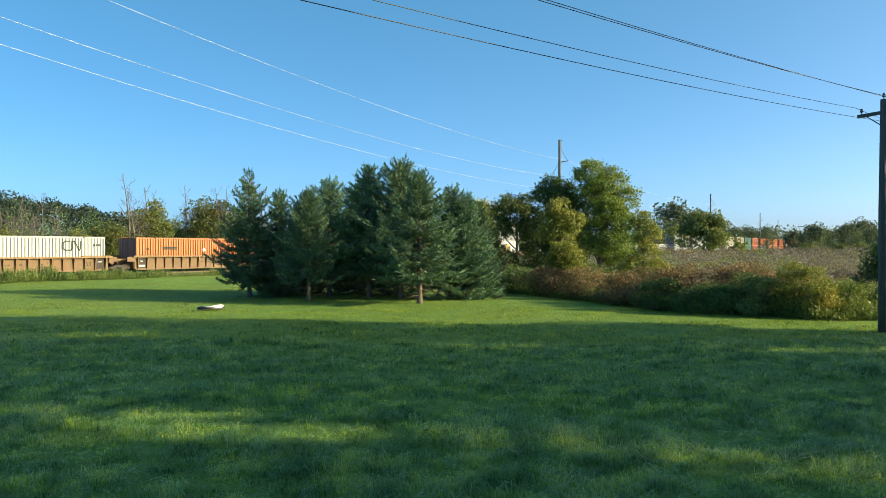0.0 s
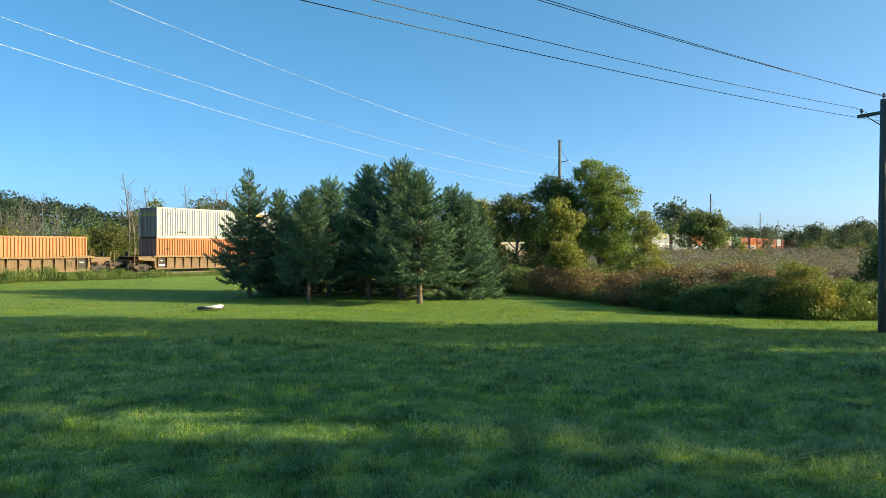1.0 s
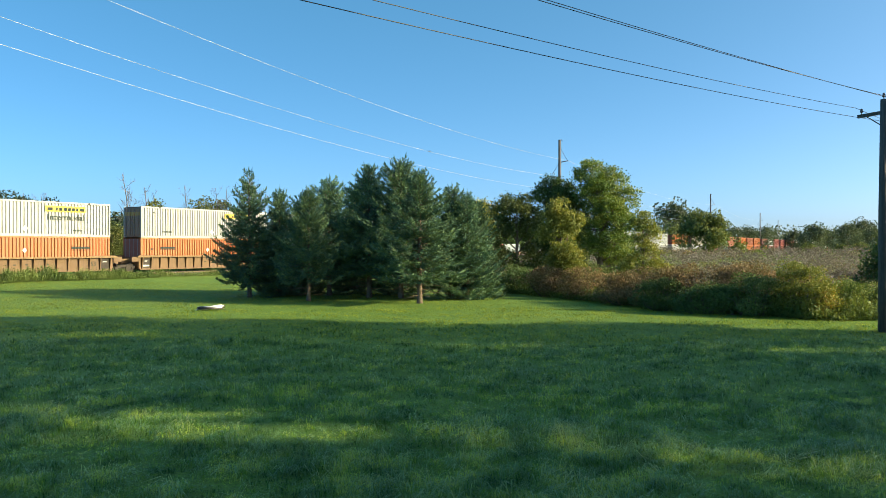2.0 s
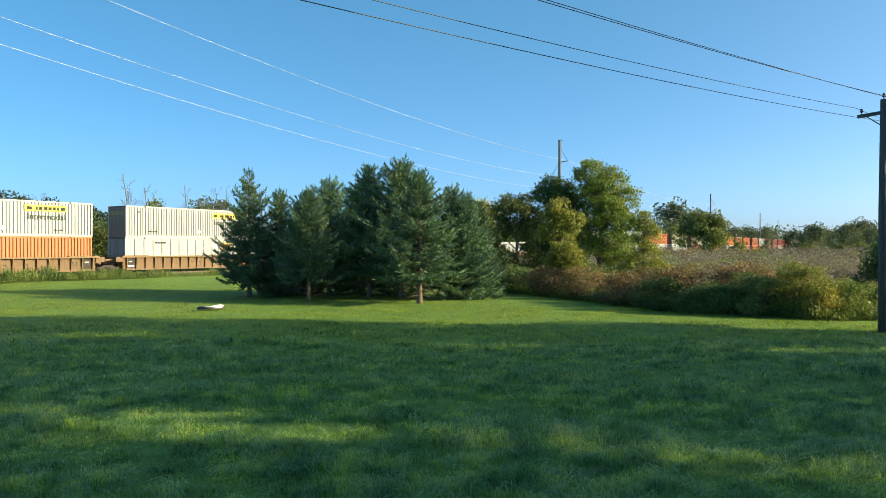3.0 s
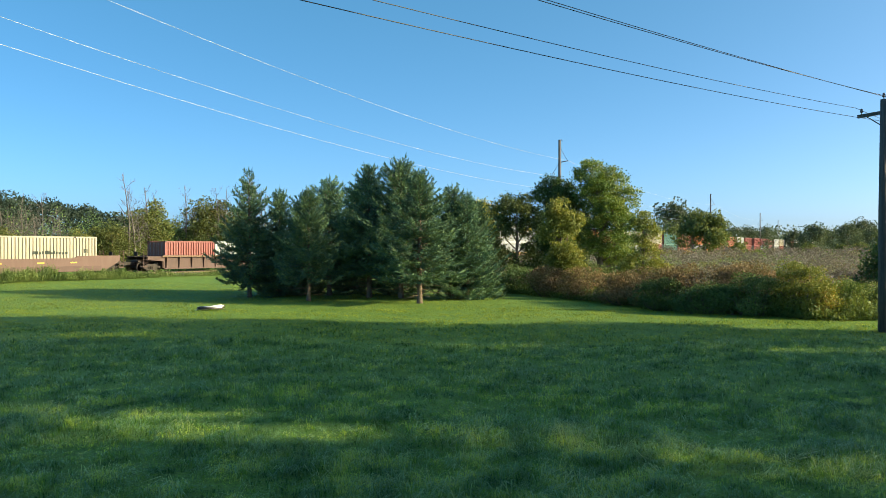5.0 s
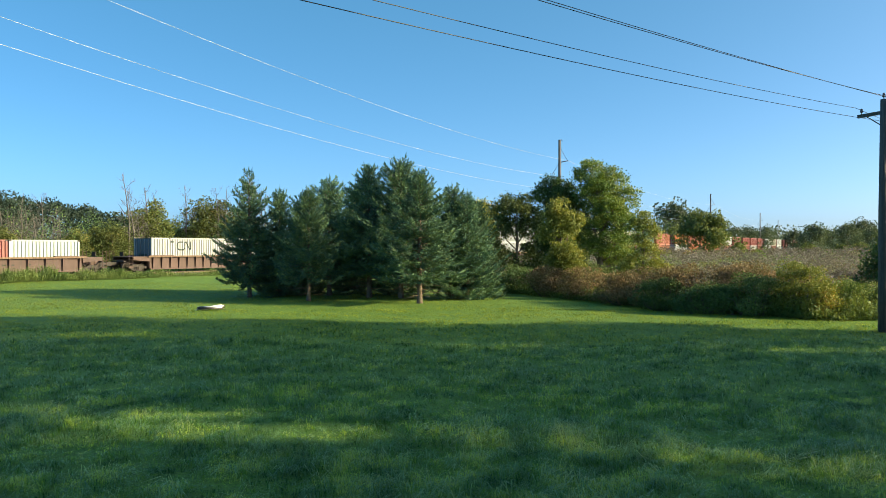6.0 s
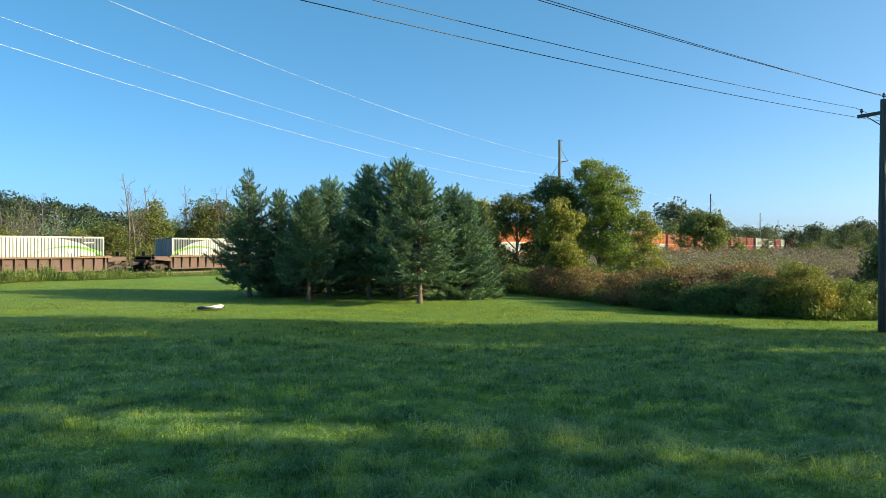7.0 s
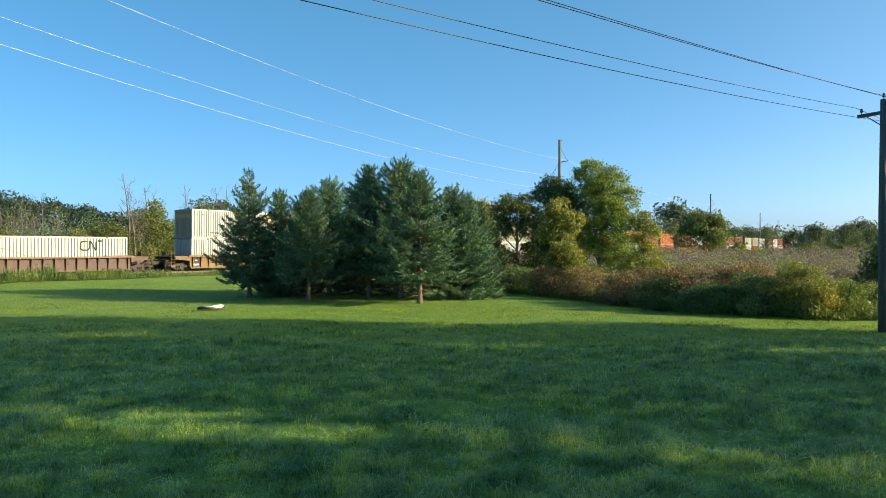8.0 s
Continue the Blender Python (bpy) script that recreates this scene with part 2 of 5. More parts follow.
def swoosh_material(name, mirrored):
    """White box paint with a navy end corner, its edge an arc, and a green arc band."""
    m, nt, bsdf, out = material(name)
    tc = nt.nodes.new("ShaderNodeTexCoord")
    sep = nt.nodes.new("ShaderNodeSeparateXYZ")
    nt.links.new(tc.outputs["Object"], sep.inputs[0])

    def calc(op, a, b=0.0, c=0.0):
        n = nt.nodes.new("ShaderNodeMath")
        n.operation = op
        for i, v in enumerate((a, b, c)):
            if hasattr(v, "links"):
                nt.links.new(v, n.inputs[i])
            else:
                n.inputs[i].default_value = v
        return n.outputs[0]
    x = calc("SUBTRACT", 16.15, sep.outputs[0]) if mirrored else sep.outputs[0]
    z = sep.outputs[2]
    ex = calc("DIVIDE", calc("SUBTRACT", x, 10.2), 5.2)
    ez = calc("DIVIDE", calc("SUBTRACT", z, 1.15), 1.68)
    outside = calc("GREATER_THAN", calc("ADD", calc("POWER", calc("MAXIMUM", ex, 0.0), 2.0), calc("POWER", calc("MAXIMUM", ez, 0.0), 2.0)), 1.0)
    navy = calc("MULTIPLY", outside, calc("GREATER_THAN", x, 10.2))
    dx = calc("SUBTRACT", x, 13.0)
    arc = calc("SUBTRACT", 2.12, calc("MULTIPLY", calc("MULTIPLY", dx, dx), 0.062))
    width = calc("MAXIMUM", 0.05, calc("MULTIPLY_ADD", calc("SUBTRACT", x, 11.0), 0.055, 0.05))
    below = calc("SUBTRACT", arc, z)
    band = calc("MULTIPLY", calc("MULTIPLY", calc("GREATER_THAN", below, 0.0), calc("LESS_THAN", below, width)), calc("GREATER_THAN", x, 9.0))
    grime = ramp(nt, noise_out(nt, 2.2, 6.0, 0.7, stretch=(1.2, 1.2, 0.25)), [(0.45, (0, 0, 0)), (0.8, (0.3, 0.3, 0.3))])
    col = mix_colour(nt, navy, (0.325, 0.33, 0.325), (0.04, 0.055, 0.07))
    col = mix_colour(nt, band, col, (0.09, 0.26, 0.02))
    col = mix_colour(nt, grime, col, (0.3, 0.25, 0.2))
    nt.links.new(col, bsdf.inputs["Base Color"])
    bsdf.inputs["Roughness"].default_value = 0.45
    return m


SWOOSH = swoosh_material("container_white_navy", False)
SWOOSH_TURNED = swoosh_material("container_navy_white", True)


# ---- mesh helpers ----
class Build:
    """Collects simple solids into one mesh."""

    def __init__(self):
        self.v, self.f = [], []

    def box(self, lo, hi):
        (x0, y0, z0), (x1, y1, z1) = lo, hi
        i = len(self.v)
        self.v += [(x0, y0, z0), (x1, y0, z0), (x1, y1, z0), (x0, y1, z0), (x0, y0, z1), (x1, y0, z1), (x1, y1, z1), (x0, y1, z1)]
        self.f += [(i, i + 3, i + 2, i + 1), (i + 4, i + 5, i + 6, i + 7), (i, i + 1, i + 5, i + 4), (i + 1, i + 2, i + 6, i + 5), (i + 2, i + 3, i + 7, i + 6), (i + 3, i, i + 4, i + 7)]
        return self

    def prism(self, outline, lo, hi, axis="y"):
        """A flat outline of (a, b) pairs pushed from lo to hi along an axis."""
        i, n = len(self.v), len(outline)
        for d in (lo, hi):
            for a, b in outline:
                self.v.append((a, d, b) if axis == "y" else (d, a, b) if axis == "x" else (a, b, d))
        self.f += [tuple(range(i, i + n)), tuple(range(i + 2 * n - 1, i + n - 1, -1))]
        for k in range(n):
            j = (k + 1) % n
            self.f.append((i + k, i + j, i + n + j, i + n + k))
        return self

    def tube(self, points, radii, sides=6):
        pts = [Vector(p) for p in points]
        i = len(self.v)
        for k, p in enumerate(pts):
            way = (pts[min(k + 1, len(pts) - 1)] - pts[max(k - 1, 0)]).normalized()
            side = way.cross(Vector((0, 0, 1)) if abs(way.z) < 0.9 else Vector((1, 0, 0))).normalized()
            up = side.cross(way)
            for s in range(sides):
                a = 2 * math.pi * s / sides
                self.v.append(tuple(p + (side * math.cos(a) + up * math.sin(a)) * radii[k]))
        for k in range(len(pts) - 1):
            for s in range(sides):
                a, b = i + k * sides + s, i + k * sides + (s + 1) % sides
                self.f.append((a, b, b + sides, a + sides))
        self.f += [tuple(range(i + sides - 1, i - 1, -1)), tuple(range(i + (len(pts) - 1) * sides, i + len(pts) * sides))]
        return self

    def mesh(self, name, mat, smooth=False):
        me = bpy.data.meshes.new(name)
        me.from_pydata(self.v, [], self.f)
        me.materials.append(mat)
        if smooth:
            me.polygons.foreach_set("use_smooth", [True] * len(me.polygons))
        me.update()
        return me


def quick_mesh(name, verts, per_face, mat):
    """A mesh of loose faces: verts (n * per_face, 3)."""
    verts = np.asarray(verts, dtype=np.float32).reshape(-1, 3)
    n = len(verts)
    me = bpy.data.meshes.new(name)
    me.vertices.add(n)
    me.vertices.foreach_set("co", verts.ravel())
    me.loops.add(n)
    me.loops.foreach_set("vertex_index", np.arange(n, dtype=np.int32))
    me.polygons.add(n // per_face)
    me.polygons.foreach_set("loop_start", np.arange(0, n, per_face, dtype=np.int32))
    me.materials.append(mat)
    me.update(calc_edges=True)
    return me


def part(name, data, parent, label="", m=None):
    ob = new(name, data)
    ob.parent = parent
    if m is not None:
        ob.matrix_basis = m
    return tagged(ob, label)


def thing(name, m, label, category, group="", data=None, kind=""):
    ob = new(name, data)
    ob.matrix_basis = m
    return tagged(ob, label, category, group, kind)


def unit(rng, n):
    v = rng.normal(size=(n, 3))
    return v / np.linalg.norm(v, axis=1, keepdims=True)


def leaves_at(rng, centres, size, lean_up=0.3):
    """Pointed four-cornered leaves at the given places, each turned its own way."""
    n = len(centres)
    a = unit(rng, n)
    nrm = unit(rng, n) + np.array([0, 0, lean_up])
    b = np.cross(a, nrm)
    b /= np.linalg.norm(b, axis=1, keepdims=True) + 1e-6
    s = (size * rng.uniform(0.6, 1.35, n))[:, None]
    v = np.empty((n, 4, 3))
    v[:, 0], v[:, 2] = centres - a * s * 0.6, centres + a * s * 0.6
    v[:, 1], v[:, 3] = centres + b * s * 0.36 + a * s * 0.1, centres - b * s * 0.36 + a * s * 0.1
    return v.reshape(-1, 3)


# ---- ground, rising a little towards the railway bank ----
TRACK_AZ = radians(32.14)
TRACK_OFF = 63.86


def ground_height(x, y):
    """The lawn's gentle roll and its rise to the bank; level further off."""
    x, y = np.asarray(x, float), np.asarray(y, float)
    near = np.exp(-((y - 25) / 30.0) ** 2)
    off = np.abs(x * math.cos(TRACK_AZ) - y * math.sin(TRACK_AZ) + TRACK_OFF)
    rise = 0.24 * np.exp(-(np.maximum(off - 5.0, 0.0) / 11.0) ** 2)
    return rise + near * (0.05 * np.sin(x * 0.31 + y * 0.17) + 0.04 * np.sin(y * 0.45 - x * 0.12 + 1.0))


def build_ground():
    def axis(fine, step, far):
        out, p, s = [0.0], 0.0, step
        while p < far:
            p += s
            if p > fine:
                s *= 1.25
            out.append(p)
        return out
    pos = axis(45, 1.0, 3800)
    xs = np.array([-p for p in pos[:0:-1]] + pos)
    ys = np.array([-p for p in axis(5, 1.5, 900)[:0:-1]] + axis(60, 1.0, 3800))
    gx, gy = np.meshgrid(xs, ys)
    gz = ground_height(gx, gy)
    v = np.stack([gx, gy, gz], -1).reshape(-1, 3)
    w = len(xs)
    f = [(j * w + i, j * w + i + 1, (j + 1) * w + i + 1, (j + 1) * w + i) for j in range(len(ys) - 1) for i in range(w - 1)]
    me = bpy.data.meshes.new("ground")
    me.from_pydata(v.tolist(), [], f)
    me.materials.append(LAWN)
    me.polygons.foreach_set("use_smooth", [True] * len(f))
    tagged(new("ground", me), "mown green lawn and rough grass on flat land", "ground", kind="structure")


build_ground()

# ---- railway: straight, crossing behind the spruces ----
RAIL_TOP = 0.592
ALONG = Vector((math.sin(TRACK_AZ), math.cos(TRACK_AZ), 0))
NEAR = Vector((math.cos(TRACK_AZ), -math.sin(TRACK_AZ), 0))
SPEED = 21.12


def on_track(s, side=0.0, z=0.0):
    """World place: s metres along the track, side metres towards the lawn, z over the rails."""
    p = ALONG * s - NEAR * (TRACK_OFF - side)
    return Vector((p.x, p.y, RAIL_TOP + z))


TRACK = Matrix(((ALONG.x, -NEAR.x, 0, -NEAR.x * TRACK_OFF), (ALONG.y, -NEAR.y, 0, -NEAR.y * TRACK_OFF), (0, 0, 1, RAIL_TOP), (0, 0, 0, 1)))
BED = (-150.0, 900.0)


def build_track():
    rng = np.random.default_rng(5)
    b = Build()
    g = -RAIL_TOP - 0.05
    b.prism([(-3.4, g), (3.4, g), (1.75, -0.2), (-1.75, -0.2)], BED[0], BED[1], "x")
    bed = thing("ballast_bed", TRACK, "grey crushed stone bed under the railway track", "ballast", data=b.mesh("ballast_bed", BALLAST), kind="structure")
    n = 9000
    c = np.stack([rng.uniform(20, 130, n), rng.uniform(-2.2, -1.1, n) * 1.0, np.zeros(n)], 1)
    c[:, 2] = np.where(c[:, 1] < -1.75, -0.2 - (-1.75 - c[:, 1]) * 0.26, -0.2) + 0.01
    stones = thing("ballast_stones", TRACK, "loose crushed stones along the track shoulder", "stones", data=quick_mesh("ballast_stones", leaves_at(rng, c, 0.12), 4, BALLAST), kind="stuff")
    t = Build()
    for i in range(240):
        x = 10 + i * 0.53
        t.box((x, -1.3, -0.36), (x + 0.22, 1.3, -0.175))
    thing("railway_ties", TRACK, "dark creosoted wooden ties in the ballast", "railway ties", data=t.mesh("railway_ties", TIE_WOOD), kind="stuff")
    for y in (-0.75, 0.75):
        r = Build().prism([(y - 0.07, -0.17), (y + 0.07, -0.17), (y + 0.07, -0.15), (y + 0.012, -0.13), (y + 0.012, -0.05), (y + 0.036, -0.04),
                           (y + 0.036, 0), (y - 0.036, 0), (y - 0.036, -0.04), (y - 0.012, -0.05), (y - 0.012, -0.13), (y - 0.07, -0.15)], BED[0], BED[1], "x")
        thing("rail", TRACK, "rusty brown steel rail with a worn top", "rail", "rails of the track", r.mesh("rail", RAIL_STEEL))


build_track()


# ---- trees ----
def limb_path(rng, start, way, length, bend=0.25, n=5):
    p, d = Vector(start), Vector(way).normalized()
    out = [p.copy()]
    for _ in range(n):
        d = (d + Vector(rng.normal(size=3)) * bend * 0.5 + Vector((0, 0, 0.05))).normalized()
        p = p + d * (length / n)
        out.append(p.copy())
    return out


def wood(rng, height, spread, trunk_r, limbs, first=0.25, fork=3, bare=False):
    """Trunk, limbs and twigs as tapered tubes; also the places where the twigs end."""
    b, ends = Build(), []
    trunk = limb_path(rng, (0, 0, -0.1), (rng.normal() * 0.02, rng.normal() * 0.02, 1), height * 0.82, 0.08, 8)
    b.tube(trunk, [trunk_r * (1 - 0.85 * k / 8) for k in range(9)], 7)
    ends.append(trunk[-1])
    for i in range(limbs):
        f = first + (0.95 - first) * (i + rng.uniform(0, 0.8)) / limbs
        k = min(int(f * 8), 7)
        base = trunk[k].lerp(trunk[k + 1], f * 8 - k)
        a = i * 2.4 + rng.uniform(-0.5, 0.5)
        rise = 0.35 + 0.9 * f + rng.uniform(-0.2, 0.2)
        ln = spread * (1.15 - 0.65 * f) * rng.uniform(0.75, 1.15)
        path = limb_path(rng, base, (math.cos(a), math.sin(a), rise), ln, 0.25)
        r0 = trunk_r * (1 - 0.8 * f) * 0.5
        b.tube(path, [r0 * (1 - 0.8 * q / 5) for q in range(6)], 5)
        ends.append(path[-1])
        for j in range(fork):
            q = int(rng.integers(1, 5))
            d = (path[q + 1 if q < 5 else q] - path[q - 1]).normalized() + Vector(rng.normal(size=3)) * 0.7
            tw = limb_path(rng, path[q], d, ln * rng.uniform(0.3, 0.55), 0.35, 4)
            b.tube(tw, [r0 * 0.45 * (1 - 0.8 * z / 4) for z in range(5)], 4)
            ends.append(tw[-1])
            if bare:
                for _ in range(3):
                    q2 = int(rng.integers(1, 4))
                    d2 = (tw[q2 + 1] - tw[q2 - 1]).normalized() + Vector(rng.normal(size=3)) * 0.7
                    t2 = limb_path(rng, tw[q2], d2, ln * 0.22, 0.4, 3)
                    b.tube(t2, [r0 * 0.3, r0 * 0.24, r0 * 0.18, r0 * 0.1], 3)
    return b, ends


def crown_leaves(rng, ends, clump, per_clump, leaf, extra=2, flat=0.68, loose=0.6):
    """Clumps of leaves round the twig ends, uneven in size, with gaps between."""
    out = []
    for e in ends:
        for _ in range(extra):
            r = clump * rng.uniform(0.55, 1.25)
            c = np.array(e) + rng.normal(size=3) * clump * loose
            n = int(per_clump * (r / clump) ** 2 * rng.uniform(0.7, 1.2))
            d = unit(rng, n) * (r * rng.uniform(0.35, 1.0, n) ** 0.6)[:, None]
            d[:, 2] *= flat
            out.append(c + d)
    return leaves_at(rng, np.concatenate(out), leaf)


def broad_tree(name, seed, height, spread, limbs, leaf_mat, clump, per_clump, leaf, m, label, category="tree", group="", first=0.2, trunk_r=None, fork=3, extra=2, loose=0.6):
    rng = np.random.default_rng(seed)
    b, ends = wood(rng, height, spread, trunk_r or height * 0.02, limbs, first, fork)
    t = thing(name, m, label, category, group)
    part("trunk", b.mesh("trunk", BARK, True), t)
    part("crown", quick_mesh("crown", crown_leaves(rng, ends, clump, per_clump, leaf, extra, loose=loose), 4, leaf_mat), t)
    return t


def bare_tree(seed, height, spread, m, label):
    rng = np.random.default_rng(seed)
    b, ends = wood(rng, height, spread, height * 0.0115, 16, 0.25, 4, True)
    t = thing("bare_tree", m, label, "dead tree", "bare trees behind the railway")
    part("trunk", b.mesh("trunk", DEADWOOD, True), t)
    return t


def spruce_mesh(seed, height, radius, bare=0.75, ragged=0.0, skirt=0.0):
    """Needled twigs of a spruce: whorls of boughs that sag and then lift at the tip, side twigs like bottle
    brushes, upright shoots at the top. ragged: how much of the upper crown has died back to bare sticks."""
    rng = np.random.default_rng(seed)
    boughs, long_twigs, short_twigs = Build(), [], []
    z = bare
    while z < height - 0.25:
        f = (z - bare) / (height - bare)
        reach = radius * (1 - f) ** 0.68 * (0.78 + 0.22 * min(1, f * 4 + skirt)) + 0.1
        count = int(6 + 4 * (1 - f))
        a0 = rng.uniform(0, 6.28)
        for i in range(count):
            a = a0 + 6.283 * i / count + rng.uniform(-0.4, 0.4)
            ln = reach * rng.uniform(0.62, 1.2) * (1.18 if rng.uniform() < 0.12 else 1.0)
            tilt = -0.16 + 0.95 * f ** 1.3 + rng.uniform(-0.14, 0.14)
            out = np.array([math.cos(a), math.sin(a), 0])
            side = np.array([-math.sin(a), math.cos(a), 0])
            p0 = np.array([0, 0, z + rng.uniform(-0.12, 0.12)])
            lift = 0.22 * (1 - 0.6 * f) * rng.uniform(0.5, 1.4)

            def at(q):
                return p0 + out * (ln * q * math.cos(tilt)) + np.array([0, 0, ln * (q * math.sin(tilt) - 0.10 * math.sin(q * 3.14) * (1 - f) + lift * q ** 3)])
            dead = rng.uniform() < ragged * max(0.0, f - 0.3) * 1.9
            if ln > 0.5:
                boughs.tube([at(0), at(0.5), at(0.85), at(1.0)], [0.018, 0.012, 0.006, 0.003], 3)
            if dead:
                continue
            steps = max(4, int(ln / 0.105))
            for k in range(steps):
                q = (k + 0.7) / steps
                if q < 0.16 and ln > 0.9:
                    continue
                p, d = at(q), at(min(q + 0.08, 1.05)) - at(q - 0.05)
                d = d / np.linalg.norm(d)
                for s in (-1, 1):
                    tl = min(0.62, 0.13 + 0.42 * ln * (1 - q) ** 0.7 * (0.35 + 0.65 * q)) * rng.uniform(0.55, 1.35)
                    w = d * 0.8 + side * s * rng.uniform(0.45, 0.95) + np.array([0, 0, rng.uniform(-0.3, 0.5)])
                    w /= np.linalg.norm(w)
                    long_twigs.append((*p, *w, tl))
                    for h in range(int(tl / 0.098)):
                        pp = p + w * tl * (h + 0.8) / (tl / 0.098 + 0.3)
                        w2 = w * 0.75 + rng.normal(size=3) * 0.42 + np.array([0, 0, 0.16])
                        w2 /= np.linalg.norm(w2)
                        short_twigs.append((*pp, *w2, rng.uniform(0.10, 0.22)))
            e = at(1.0) - at(0.9)
            e = e / np.linalg.norm(e) + np.array([0, 0, 0.25 + 0.9 * f])
            long_twigs.append((*at(0.92), *(e / np.linalg.norm(e)), rng.uniform(0.18, 0.42)))
        z += 0.15 + 0.09 * (1 - f) + rng.uniform(0, 0.05)
    # short dead and living twigs that close the inside of the crown
    for _ in range(1000):
        h = rng.uniform(bare + 0.2, height - 0.6)
        r = radius * (1 - (h - bare) / (height - bare)) ** 0.68 * rng.uniform(0.08, 0.5)
        a = rng.uniform(0, 6.28)
        w2 = np.array([math.cos(a), math.sin(a), 0]) * 0.7 + rng.normal(size=3) * 0.4
        long_twigs.append((math.cos(a) * r, math.sin(a) * r, h, *(w2 / np.linalg.norm(w2)), rng.uniform(0.2, 0.4)))
    # leader, with a ring of short shoots at each year's joint
    for k, (h, ln) in enumerate(((0.45, 0.95), (0.05, 0.3), (0.1, 0.28), (0.15, 0.26))):
        a = k * 2.1
        long_twigs.append((0, 0, height - h, 0.25 * math.cos(a) * (k > 0), 0.25 * math.sin(a) * (k > 0), 1.0, ln))

    def blades(rows, planes, thick):
        rows = np.array(rows)
        s, w, ln = rows[:, :3], rows[:, 3:6], rows[:, 6:7]
        b1 = np.cross(w, unit(rng, len(rows)))
        b1 /= np.linalg.norm(b1, axis=1, keepdims=True) + 1e-6
        v = []
        for bb in (b1, np.cross(w, b1))[:planes]:
            t = thick * rng.uniform(0.75, 1.25, (len(rows), 1))
            v.append(np.stack([s, s + w * ln * 0.45 + bb * t, s + w * ln, s + w * ln * 0.45 - bb * t], 1).reshape(-1, 3))
        return np.concatenate(v)
    return np.concatenate([blades(long_twigs, 2, 0.028), blades(short_twigs, 1, 0.031)]), boughs


SPRUCE_KINDS = []
for seed, radius, bare, ragged, skirt in ((11, 2.35, 1.65, 0.0, 0.2), (12, 2.5, 1.3, 0.0, 0.3), (13, 2.7, 1.75, 0.0, 0.2), (14, 2.3, 0.2, 0.0, 0.9), (15, 2.45, 1.2, 0.45, 0.5)):
    verts, boughs = spruce_mesh(seed, 7.3, radius, bare, ragged, skirt)
    # dead sticks under the living crown
    rng = np.random.default_rng(seed)
    for k in range(26 if bare > 0.5 else 6):
        a, h = rng.uniform(0, 6.28), rng.uniform(0.35, max(bare, 0.5))
        o = Vector((math.cos(a), math.sin(a), 0)) * rng.uniform(0.6, 1.7)
        boughs.tube([(0, 0, h), Vector((0, 0, h + 0.02)) + o * 0.6, Vector((0, 0, h - 0.12)) + o], [0.014, 0.009, 0.004], 3)
    tr = Build().tube([(0, 0, -0.15), (0.02, 0, 0.12), (0.02, 0, 0.5), (0, 0.02, 2.5), (0, 0, 5), (0, 0, 7.2)], [0.21, 0.15, 0.13, 0.11, 0.07, 0.01], 9)
    SPRUCE_KINDS.append((tr.mesh("trunk", BARK_SPRUCE, True), boughs.mesh("bough_frame", BARK_SPRUCE), quick_mesh("needles", verts, 4, SPRUCE)))


def spruce(kind, x, y, height, turn, label, wide=1.0):
    k = height / 7.3
    t = thing("spruce_tree", pose(x, y, 0, 0, 0, turn), label, "spruce tree", "grove of spruces on the lawn")
    size = Matrix.Diagonal((k * wide, k * wide, k, 1))
    trunk, boughs, needles = SPRUCE_KINDS[kind]
    part("trunk", trunk, t, "scaly grey-brown bare lower trunk", size)
    part("bough_frame", boughs, t, "", size)
    part("needles", needles, t, "dense dark green needles", size)


S_LABEL = "dark green spruce with a bare lower trunk on the lawn"
for kind, x, y, h, turn, wide in ((4, -11.55, 46.9, 7.4, 10, 0.9), (3, -10.0, 48.2, 6.4, 80, 1.0), (2, -7.4, 43.4, 6.0, 150, 0.95), (1, -7.0, 48.6, 7.1, 210, 1.1),
                                  (0, -4.3, 45.8, 7.5, 300, 1.1), (2, -2.4, 44.8, 7.75, 45, 1.05), (0, -1.2, 40.75, 6.7, 120, 1.15), (1, 0.5, 44.3, 6.3, 190, 1.0), (3, 1.35, 43.9, 5.9, 260, 1.0),
                                  (3, 2.0, 45.4, 5.5, 330, 1.0), (3, -8.9, 50.2, 6.0, 20, 1.05), (3, -5.6, 50.5, 6.9, 75, 1.05), (3, -2.6, 48.4, 7.0, 15, 1.05)):
    spruce(kind, x, y, h, turn, S_LABEL, wide)

